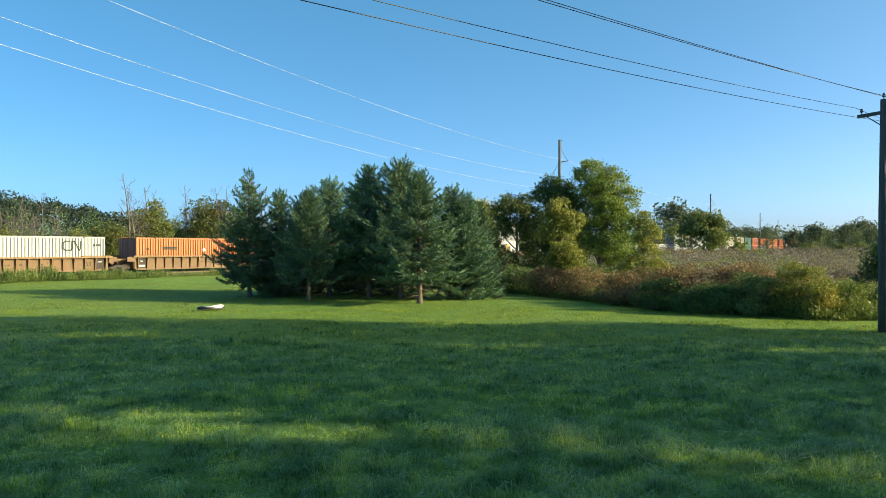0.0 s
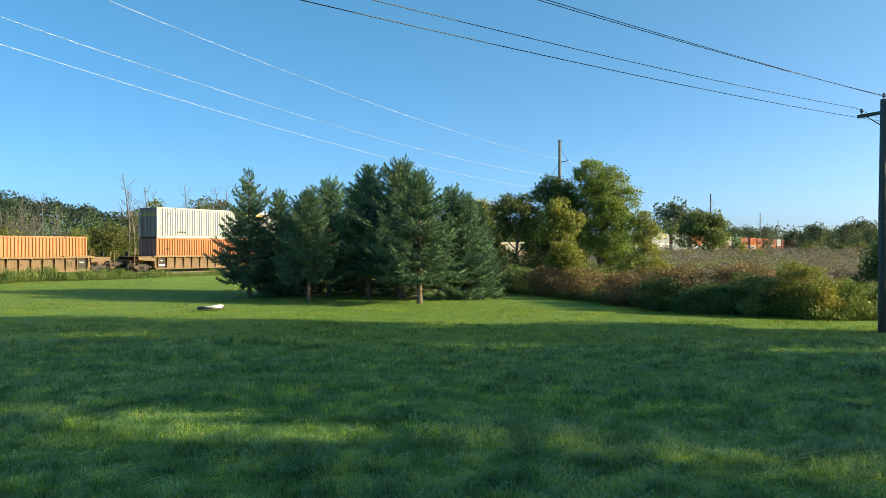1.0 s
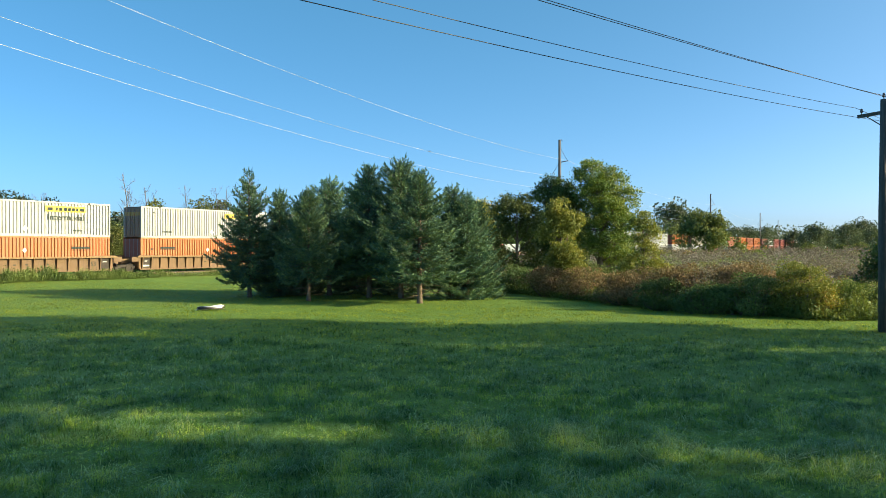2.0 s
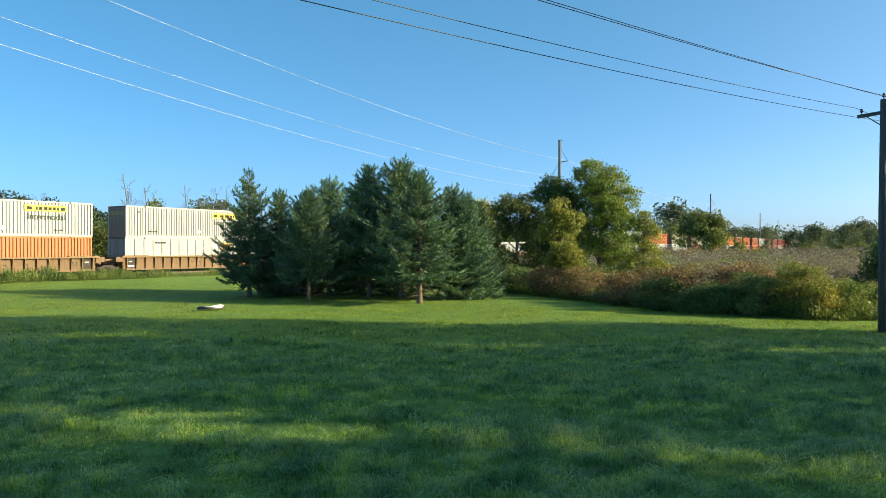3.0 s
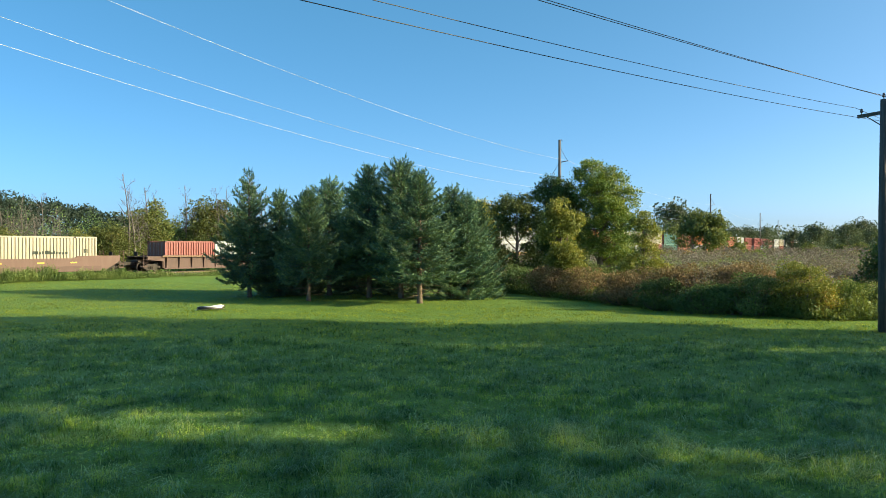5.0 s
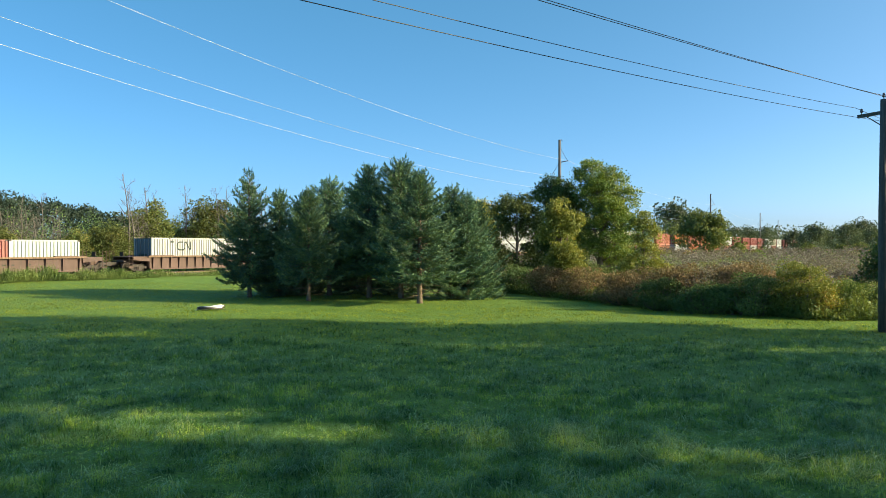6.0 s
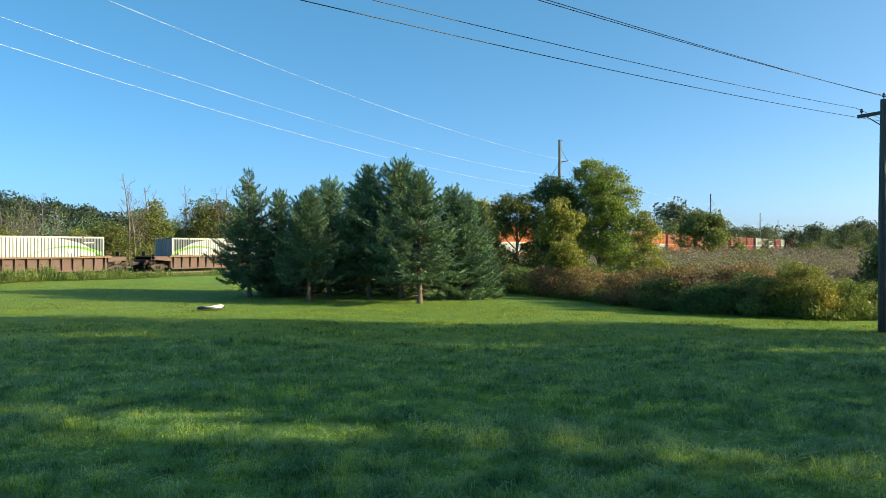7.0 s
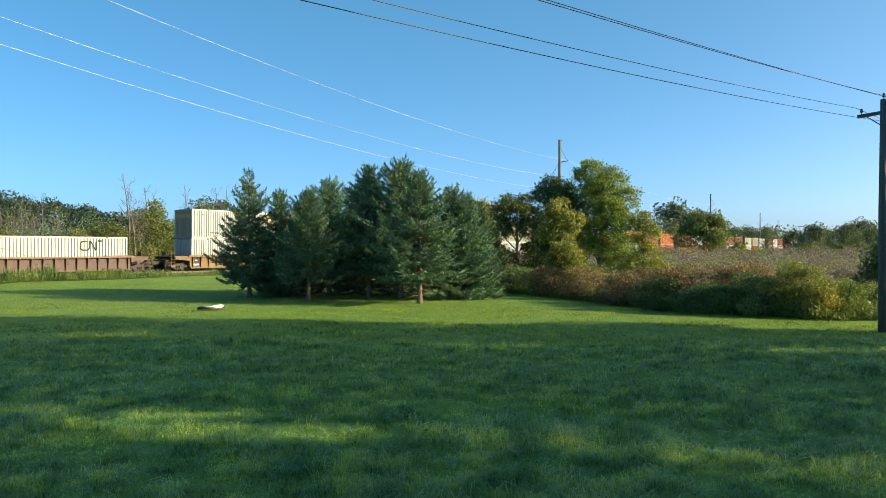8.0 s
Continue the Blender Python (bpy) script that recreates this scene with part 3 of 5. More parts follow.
# trees beyond the lawn, in front of the railway
def lobed_tree(name, seed, m, lobes, mat, leaf, label, trunk_r, category="tree", group="", dense=1.0, clump=0.34):
    """A broadleaf whose crown is made of leafy masses (dx, dy, z, radius), each borne by a limb and broken into clumps."""
    rng = np.random.default_rng(seed)
    b, out = Build(), []
    top = max(z for _, _, z, _ in lobes)
    mean = sum(dx for dx, _, _, _ in lobes) / len(lobes)
    trunk = [Vector((mean * 0.5 * k / 6 + rng.normal() * 0.05, rng.normal() * 0.05, -0.1 + (top * 0.92) * k / 6)) for k in range(7)]
    trunk[0] = Vector((0, 0, -0.15))
    b.tube(trunk, [trunk_r * (1.15 - 0.95 * k / 6) for k in range(7)], 8)
    for dx, dy, z, r in lobes:
        c = Vector((dx, dy, z))
        h = max(0.25, min(z * 0.62, top * 0.8)) / (top * 0.92) * 6
        k = min(int(h), 5)
        base = trunk[k].lerp(trunk[k + 1], h - k)
        mid = base.lerp(c, 0.5) + Vector(rng.normal(size=3)) * 0.12 * r + Vector((0, 0, -0.1 * r))
        b.tube([base, mid, c], [trunk_r * 0.42, trunk_r * 0.28, trunk_r * 0.12], 5)
        n = max(6, int(36 * dense * (r / clump * 0.34) ** 2 + 4))
        u = unit(rng, n)
        u[:, 2] = np.where(u[:, 2] < -0.55, -u[:, 2], u[:, 2])
        cc = np.array(c) + u * (r * rng.uniform(0.55, 1.08, n))[:, None] * np.array([1, 1, 0.9])
        for q in cc:
            if rng.uniform() < 0.2:
                b.tube([c, c.lerp(Vector(q), 0.55) + Vector(rng.normal(size=3)) * 0.05, Vector(q)], [trunk_r * 0.1, trunk_r * 0.07, trunk_r * 0.03], 3)
            size = clump * rng.uniform(0.6, 1.25)
            per = int(46 * (size / clump) ** 2 * (0.15 / leaf) ** 1.3 * (clump / 0.34) ** 2)
            d = rng.normal(size=(per, 3)) * np.array([0.62, 0.62, 0.42]) * size
            out.append(q + d)
    t = thing(name, m, label, category, group)
    part("trunk", b.mesh("trunk", BARK, True), t)
    part("crown", quick_mesh("crown", leaves_at(rng, np.concatenate(out), leaf), 4, mat), t)
    return t


lobed_tree("broadleaf_tree", 21, pose(12.4, 62, 0), ((-0.65, 0, 8.75, 1.22), (-1.75, 0.2, 8.5, 0.61), (1.0, 0.3, 8.0, 1.34), (1.85, -0.2, 6.75, 1.16), (-0.3, -0.4, 7.1, 1.65), (0.75, -0.9, 5.4, 1.65), (1.75, -0.3, 4.7, 1.34),
           (-0.35, 0.2, 4.3, 1.71), (0.9, -0.8, 3.1, 1.52), (-0.65, -0.4, 2.6, 1.22), (0.2, 1.2, 6.5, 1.71), (1.5, 0.8, 2.0, 1.34)), LEAF_GREEN, 0.115, "tall full broadleaf tree, sunlit green, behind the brush", 0.25)
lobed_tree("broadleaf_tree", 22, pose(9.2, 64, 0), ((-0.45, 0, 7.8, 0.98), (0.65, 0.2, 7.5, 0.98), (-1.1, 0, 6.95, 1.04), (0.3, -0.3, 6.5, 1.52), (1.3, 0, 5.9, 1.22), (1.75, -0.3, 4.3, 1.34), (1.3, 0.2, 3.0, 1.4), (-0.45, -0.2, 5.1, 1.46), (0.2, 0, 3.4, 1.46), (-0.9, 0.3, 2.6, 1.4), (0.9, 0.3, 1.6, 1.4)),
           LEAF_SHADED, 0.12, "broadleaf tree, its neighbour's shade painted into dark green leaves", 0.2)
lobed_tree("broadleaf_tree", 23, pose(8.2, 55, 0), ((-0.1, 0, 5.45, 0.83), (-0.6, 0.1, 4.8, 0.76), (0.63, -0.1, 4.7, 0.85), (1.05, 0, 4.9, 0.51), (-0.35, -0.2, 3.95, 0.85), (0.6, 0, 3.8, 0.67), (-1.0, 0.2, 3.75, 0.67), (0.1, 0.4, 4.4, 0.85)),
           LEAF_YELLOW, 0.13, "small broadleaf tree with yellow-green leaves", 0.12)
lobed_tree("broadleaf_tree", 24, pose(5.85, 62, 0), ((-0.45, 0, 6.2, 0.98), (0.6, 0.2, 6.35, 0.85), (-1.4, 0, 5.6, 1.07), (0, -0.3, 5.35, 1.16), (1.25, 0, 5.3, 1.04), (-1.5, 0.3, 4.5, 1.1), (-0.1, 0.2, 4.3, 1.04), (1.4, -0.1, 4.1, 0.98), (-2.3, 0.3, 3.4, 0.98), (0.9, 0.3, 2.4, 0.98), (-1.0, -0.3, 1.9, 1.1)),
           LEAF_OLIVE, 0.14, "broadleaf tree with thinning olive leaves", 0.15, dense=0.72)
lobed_tree("broadleaf_tree", 25, pose(11.35, 45.0, 0), ((0, 0, 4.6, 0.4), (0.3, 0, 4.0, 0.62), (-0.35, 0.1, 4.15, 0.45), (0.77, 0, 3.6, 0.47), (-0.1, -0.1, 3.2, 0.56), (0.55, 0.1, 2.75, 0.58), (-0.25, 0, 2.1, 0.62), (0.65, -0.1, 1.75, 0.62), (-0.8, 0, 1.65, 0.51), (0.1, 0.1, 1.2, 0.56), (1.2, 0, 1.5, 0.47)),
           LEAF_YELLOW, 0.10, "young tree with loose yellow-green leaves at the brush", 0.07, dense=0.8, clump=0.22)
lobed_tree("broadleaf_tree", 26, pose(7.35, 47.5, 0), ((0, 0, 2.4, 0.92), (-0.45, 0, 2.05, 0.73), (0.45, -0.1, 1.95, 0.73), (0, -0.3, 1.4, 0.85), (0.1, 0.4, 1.6, 0.85)), LEAF_YELLOW, 0.10, "low bushy tree with yellow-green leaves", 0.08, dense=1.6, clump=0.26)
lobed_tree("broadleaf_tree", 27, pose(3.0, 76, 0), ((-0.8, 0, 6.3, 1.1), (0.6, 0.2, 6.5, 0.98), (1.8, 0, 6.1, 1.1), (-1.6, 0, 5.2, 1.22), (0, 0, 5.0, 1.46), (1.5, 0, 4.6, 1.34), (0.3, 0, 3.2, 1.46)), LEAF_YELLOW, 0.17, "broadleaf tree behind the spruces, yellowing leaves", 0.14, dense=0.8)

# ---- poles and wires ----
def wire(name, a, b, sag, radius, mat, label, group):
    a, b = Vector(a), Vector(b)
    pts = [a.lerp(b, k / 40) - Vector((0, 0, 4 * sag * (k / 40) * (1 - k / 40))) for k in range(41)]
    thing(name, pose(0, 0, 0), label, "wire", group, Build().tube(pts, [radius] * 41, 5).mesh(name, mat, True))


def utility_pole(x, y):
    t = thing("utility_pole", pose(x, y, 0), "weathered wooden utility pole with one crossarm", "utility pole")
    part("pole", Build().tube([(0, 0, -0.3), (0, 0, 4), (0.04, 0, 8.05)], [0.15, 0.135, 0.11], 12).mesh("pole", POLE_WOOD, True), t)
    arm = Matrix.Translation((0, 0, 7.62)) @ pose(0, 0, 0, 0, 0, 111.8)
    part("crossarm", Build().box((-1.1, -0.17, -0.06), (1.1, -0.08, 0.06)).mesh("crossarm", POLE_WOOD), t, "", arm)
    for s in (-1, 1):
        part("brace", Build().tube([(s * 0.75, -0.16, -0.06), (0, -0.13, -0.55)], [0.018, 0.018], 5).mesh("brace", DARK_STEEL), t, "", arm)
    for p in (0.95, -0.95, -0.6):
        part("insulator", Build().tube([(p, -0.12, 0.06), (p, -0.12, 0.12), (p, -0.12, 0.14), (p, -0.12, 0.2), (p, -0.12, 0.26)], [0.015, 0.02, 0.06, 0.05, 0.035], 8).mesh("insulator", CERAMIC), t, "", arm)
    part("insulator", Build().tube([(0.04, 0, 8.05), (0.04, 0, 8.12), (0.04, 0, 8.14), (0.04, 0, 8.27)], [0.02, 0.02, 0.06, 0.04], 8).mesh("insulator", CERAMIC), t)
    return t


PX, PY = 15.25, 27.3
utility_pole(PX, PY)
RUN = Vector((-0.744, -0.668, 0)) * 55
for name, a, sag in (("power_line", (PX - 0.45, PY + 0.95, 7.92), 0.69), ("power_line", (PX + 0.04, PY, 8.15), 0.46), ("power_line", (PX + 0.12, PY - 0.12, 8.12), 0.56), ("power_line", (PX - 0.1, PY + 0.1, 7.33), 0.71)):
    wire(name, a, Vector(a) + RUN, sag, 0.0085, WIRE_DARK, "dark sagging overhead line strung from the utility pole", "lines of the utility pole")
    wire(name, a, Vector(a) - RUN, sag, 0.0085, WIRE_DARK, "dark sagging overhead line strung from the utility pole", "lines of the utility pole")


def tall_pole(x, y, top):
    t = thing("transmission_pole", pose(x, y, 0), "tall grey wooden transmission pole with short arms", "utility pole", "transmission poles along the railway")
    part("pole", Build().tube([(0, 0, -0.3), (0, 0, top)], [0.26, 0.17], 10).mesh("pole", POLE_WOOD, True), t)
    for z, s in ((top - 2.9, 1), (top - 5.0, -1), (top - 7.1, 1)):
        part("arm", Build().tube([(0, 0, z - 0.25), (s * 1.15, 0, z)], [0.07, 0.06], 6).mesh("arm", DARK_STEEL), t)
        part("stay", Build().tube([(0, 0, z + 1.9), (s * 1.15, 0, z)], [0.025, 0.025], 4).mesh("stay", DARK_STEEL), t)
    part("cap", Build().tube([(0, 0, top), (0.35, 0, top - 0.02), (0.35, 0, top - 0.25)], [0.06, 0.05, 0.04], 6).mesh("cap", DARK_STEEL), t)


POLES = [(16.2, 109.4), (74.8, 220.0), (138.0, 342.5), (183.5, 431.0), (243.0, 545.0)]
for x, y in POLES:
    tall_pole(x, y, 17.9)
for z, s in ((15.0, 1), (12.9, -1), (10.8, 1)):
    ends = [(-42.4 + s * 1.15, -1.2, z + 6.45)] + [(x + s * 1.15, y, z) for x, y in POLES]
    for k, (a, b) in enumerate(zip(ends[1:], ends[:-1])):
        wire("transmission_line", a, b, 1.6 if k else 2.75, 0.0105, WIRE_BRIGHT, "bright bare aluminium transmission line", "lines of the transmission poles")


# ---- the woods behind the railway, the brush, the far trees ----
def wood_kind(name, seed, height, spread, limbs, mat, clump, per, leaf, **kw):
    return dict(name=name, seed=seed, height=height, spread=spread, limbs=limbs, leaf_mat=mat, clump=clump, per_clump=per, leaf=leaf, **kw)


def plant(first, places, label):
    """The first of a kind is built; the rest are copies, turned and sized."""
    (x, y, k, turn), rest = places[0], places[1:]
    src = broad_tree(m=pose(x, y, 0, 0, 0, turn), label=label, **first)
    src.scale = (k, k, k)
    for x, y, k, turn in rest:
        c = copy_thing(src, pose(x, y, 0, 0, 0, turn))
        c.scale = (k, k, k)


def along_bearing(px, depth):
    """A place at the given depth, on the bearing of a column of the view 1568 wide."""
    return (px - 784) / 1392.7 * depth, depth


def spots(rows):
    return [(*along_bearing(px, d), k, (i * 77) % 360) for i, (px, d, k) in enumerate(rows)]


BEHIND = "trees of the wood behind the railway"
plant(wood_kind("woodland_tree", 31, 6.5, 2.5, 10, LEAF_OLIVE, 0.8, 95, 0.19, group=BEHIND, first=0.06), spots([(195, 104, 0.95), (345, 116, 0.9), (400, 112, 1.0), (310, 122, 1.0), (-60, 86, 1.0), (252, 124, 0.9)]),
      "olive-green woodland tree behind the railway")
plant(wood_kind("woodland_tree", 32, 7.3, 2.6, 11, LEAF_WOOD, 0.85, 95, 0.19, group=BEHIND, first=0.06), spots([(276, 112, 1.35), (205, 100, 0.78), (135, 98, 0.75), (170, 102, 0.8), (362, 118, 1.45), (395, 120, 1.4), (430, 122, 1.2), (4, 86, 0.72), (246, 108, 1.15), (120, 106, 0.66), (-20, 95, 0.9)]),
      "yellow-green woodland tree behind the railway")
plant(wood_kind("woodland_tree", 33, 5.8, 2.5, 10, LEAF_SHADED, 0.85, 90, 0.21, group=BEHIND, first=0.04), spots([(225, 122, 1.0), (330, 128, 1.0), (175, 118, 0.8), (100, 122, 0.7), (860, 160, 1.3), (930, 170, 1.5), (985, 178, 1.5), (815, 155, 1.3), (895, 168, 1.35)]),
      "woodland tree, the shade of others painted into dark green leaves")
for i, (px, d, h, s) in enumerate(((228, 104, 15.6, 2.9), (78, 98, 11.8, 2.6), (42, 100, 11.4, 2.4), (266, 108, 13.9, 2.7), (334, 116, 14.9, 2.7), (384, 118, 14.6, 2.7), (55, 94, 7.8, 2.2), (90, 93, 7.6, 2.0), (12, 108, 11.0, 2.2), (282, 112, 13.4, 2.4), (238, 102, 12.8, 2.4), (250, 106, 9.6, 2.0), (396, 114, 14.0, 2.4), (66, 96, 8.2, 2.0), (30, 95, 8.4, 2.0), (468, 120, 13.4, 3.0), (48, 92, 9.6, 2.2), (104, 98, 9.8, 2.2), (20, 92, 9.0, 2.2), (72, 90, 8.6, 2.0), (112, 94, 8.4, 2.0), (38, 88, 8.2, 2.0), (455, 119, 15.2, 2.2), (474, 116, 14.4, 2.0))):
    x, y = along_bearing(px, d)
    bare_tree(50 + i, h, s, pose(x, y, 0, 0, 0, i * 50), "leafless grey tree with thin upright limbs")

FAR = "far trees on the plain"
plant(wood_kind("far_tree", 41, 10.0, 4.6, 11, LEAF_HAZED, 1.7, 46, 0.46, loose=0.45, group=FAR, first=0.05),
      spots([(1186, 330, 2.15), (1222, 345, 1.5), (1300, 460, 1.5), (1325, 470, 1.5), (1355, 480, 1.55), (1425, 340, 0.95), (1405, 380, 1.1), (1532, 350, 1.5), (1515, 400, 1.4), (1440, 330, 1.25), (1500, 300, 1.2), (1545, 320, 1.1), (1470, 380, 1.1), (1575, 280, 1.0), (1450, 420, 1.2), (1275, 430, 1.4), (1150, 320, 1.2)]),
      "broadleaf tree far across the plain, haze painted into its green")
plant(wood_kind("far_tree", 45, 10.0, 4.4, 12, LEAF_HILL_HAZED, 1.3, 90, 0.28, group=FAR, first=0.05),
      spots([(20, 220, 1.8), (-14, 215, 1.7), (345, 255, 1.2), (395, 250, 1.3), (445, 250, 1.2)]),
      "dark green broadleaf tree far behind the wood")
plant(wood_kind("far_tree", 42, 8.0, 5.0, 13, LEAF_OLIVE, 1.2, 80, 0.36, extra=3, loose=0.5, group="trees along the brush", first=0.05),
      spots([(1246, 165, 1.2), (1432, 190, 0.45), (1490, 200, 0.42), (1520, 175, 0.45)]),
      "rounded olive-green tree standing beyond the brush")
broad_tree("broadleaf_tree", 43, 9.0, 2.6, 10, LEAF_HAZED, 0.7, 12, 0.32, pose(*along_bearing(1358, 235), 0), "thin-leaved slender tree before the far train", first=0.2)
broad_tree("broadleaf_tree", 44, 2.9, 2.2, 15, LEAF_SHADED, 0.6, 170, 0.12, pose(22.3, 37.6, 0), "tree behind the utility pole, leaf colour darkened for shade", first=0.25, trunk_r=0.14, extra=3)


def hill_woods():
    """A low wooded hill on the skyline: a mound under a quilt of crowns."""
    rng = np.random.default_rng(61)
    n = 42000
    x = rng.uniform(-400, -90, n)
    y = rng.uniform(420, 560, n)
    top = 26 * np.exp(-((x + 265) / 85.0) ** 2) + 6
    z = top * np.exp(-((y - 500) / 70.0) ** 2) + rng.uniform(-5, 1.5, n) + 3 * np.sin(x * 0.21) * np.sin(y * 0.17 + x * 0.07)
    tagged(new("hill_woods", quick_mesh("hill_woods", leaves_at(rng, np.stack([x, y, z], 1), 1.6), 4, LEAF_HILL_HAZED)), "far wooded hill on the skyline, bluish haze painted into its leaves", "woods", kind="stuff")
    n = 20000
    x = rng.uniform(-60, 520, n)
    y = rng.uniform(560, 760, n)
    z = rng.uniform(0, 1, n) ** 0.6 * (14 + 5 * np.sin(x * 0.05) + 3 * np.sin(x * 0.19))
    tagged(new("far_woods", quick_mesh("far_woods", leaves_at(rng, np.stack([x, y, z], 1), 1.8), 4, LEAF_HAZED)), "far woods along the flat skyline", "woods", kind="stuff")


hill_woods()


def understory(name, seed, n, line, width, height, size, mat, label):
    """Low growth along a line of places."""
    rng = np.random.default_rng(seed)
    t = rng.uniform(0, len(line) - 1, n)
    k = np.minimum(t.astype(int), len(line) - 2)
    a, b = np.array(line)[k], np.array(line)[k + 1]
    p = a + (b - a) * (t - k)[:, None]
    p = p + rng.normal(size=(n, 2)) * width * 0.5
    h = height * (0.65 + 0.25 * np.sin(p[:, 0] * 0.9) + 0.25 * np.sin(p[:, 1] * 0.7 + p[:, 0] * 0.33))
    z = rng.uniform(0, 1, n) ** 0.7 * h
    tagged(new(name, quick_mesh(name, leaves_at(rng, np.column_stack([p, z]), size), 4, mat)), label, "undergrowth", kind="stuff")


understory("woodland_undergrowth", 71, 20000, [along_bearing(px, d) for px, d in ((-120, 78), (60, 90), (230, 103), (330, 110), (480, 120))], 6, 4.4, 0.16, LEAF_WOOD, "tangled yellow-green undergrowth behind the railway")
understory("woodland_undergrowth", 72, 30000, [along_bearing(px, d) for px, d in ((-120, 84), (60, 97), (230, 110), (330, 118), (480, 128))], 5, 7.2, 0.18, LEAF_SHADED, "undergrowth deep in the wood, shade painted into its dark green")


understory("brush_undergrowth", 73, 15000, [(2.0, 66.0), (5.0, 63.5), (9.0, 66.0), (13.0, 64.5), (17.0, 66.0)], 1.6, 3.6, 0.15, LEAF_SHADED, "undergrowth below the broadleaf trees, shade painted into its dark green")
understory("brush_undergrowth", 74, 9000, [(3.2, 53.0), (6.0, 51.0), (9.0, 52.0), (12.0, 50.0)], 1.6, 1.9, 0.11, LEAF_OLIVE, "low olive undergrowth below the broadleaf trees")


def weed_bank():
    """Tall weeds along the foot of the railway bank."""
    rng = np.random.default_rng(81)
    n = 14500
    s = np.concatenate([rng.uniform(12, 100, n - 4000), rng.uniform(28, 46, 4000)])
    side = rng.uniform(2.9, 5.6, n) + 0.5 * np.sin(s * 0.5)
    h = (0.46 + 0.7 / (1 + np.exp((s - 41) / 3.5))) * (0.75 + 0.42 * np.sin(s * 1.7) * np.sin(s * 0.63) + 0.2 * np.sin(s * 4.1 + side)) * rng.uniform(0.55, 1.15, n)
    base = np.array([on_track(a, b) for a, b in zip(s, side)])
    base[:, 2] = ground_height(base[:, 0], base[:, 1])
    tip = base + np.column_stack([rng.normal(size=n) * 0.18, rng.normal(size=n) * 0.18, h])
    across = unit(rng, n) * np.array([1, 1, 0.0]) * 0.022
    mid = base + (tip - base) * 0.55 + rng.normal(size=(n, 3)) * 0.05
    v = np.stack([base, mid + across, tip, mid - across], 1).reshape(-1, 3)
    c = np.repeat(base, 2, 0) + np.repeat(tip - base, 2, 0) * rng.uniform(0.35, 1.05, (2 * n, 1)) + rng.normal(size=(2 * n, 3)) * 0.07
    v = np.concatenate([v, leaves_at(rng, c, 0.085)])
    tagged(new("railway_weeds", quick_mesh("railway_weeds", v, 4, WEED)), "tall green weeds along the foot of the railway bank", "weeds", kind="stuff")


weed_bank()


def far_bank():
    """Rank growth beyond the railway, added dark to give the shadow under the cars."""
    rng = np.random.default_rng(82)
    n = 9000
    s = rng.uniform(5, 125, n)
    side = -rng.uniform(3.2, 8.5, n)
    c = np.array([on_track(a, b) for a, b in zip(s, side)])
    c[:, 2] = rng.uniform(0, 1, n) ** 0.8 * (1.0 + 0.4 * np.sin(s * 0.6))
    tagged(new("far_bank_weeds", quick_mesh("far_bank_weeds", leaves_at(rng, c, 0.3), 4, LEAF_SHADED)), "rank growth beyond the railway, added dark for the shadow under the cars", "weeds", kind="stuff")


far_bank()


BRUSH_EDGE = [(4.5, 50.0), (8.0, 42.0), (12.0, 36.0), (14.5, 31.6), (15.6, 31.4), (18.0, 32.0), (24.0, 32.0), (34.0, 33.0)]


def edge_depth(x):
    return np.interp(x, [p[0] for p in BRUSH_EDGE], [p[1] for p in BRUSH_EDGE])


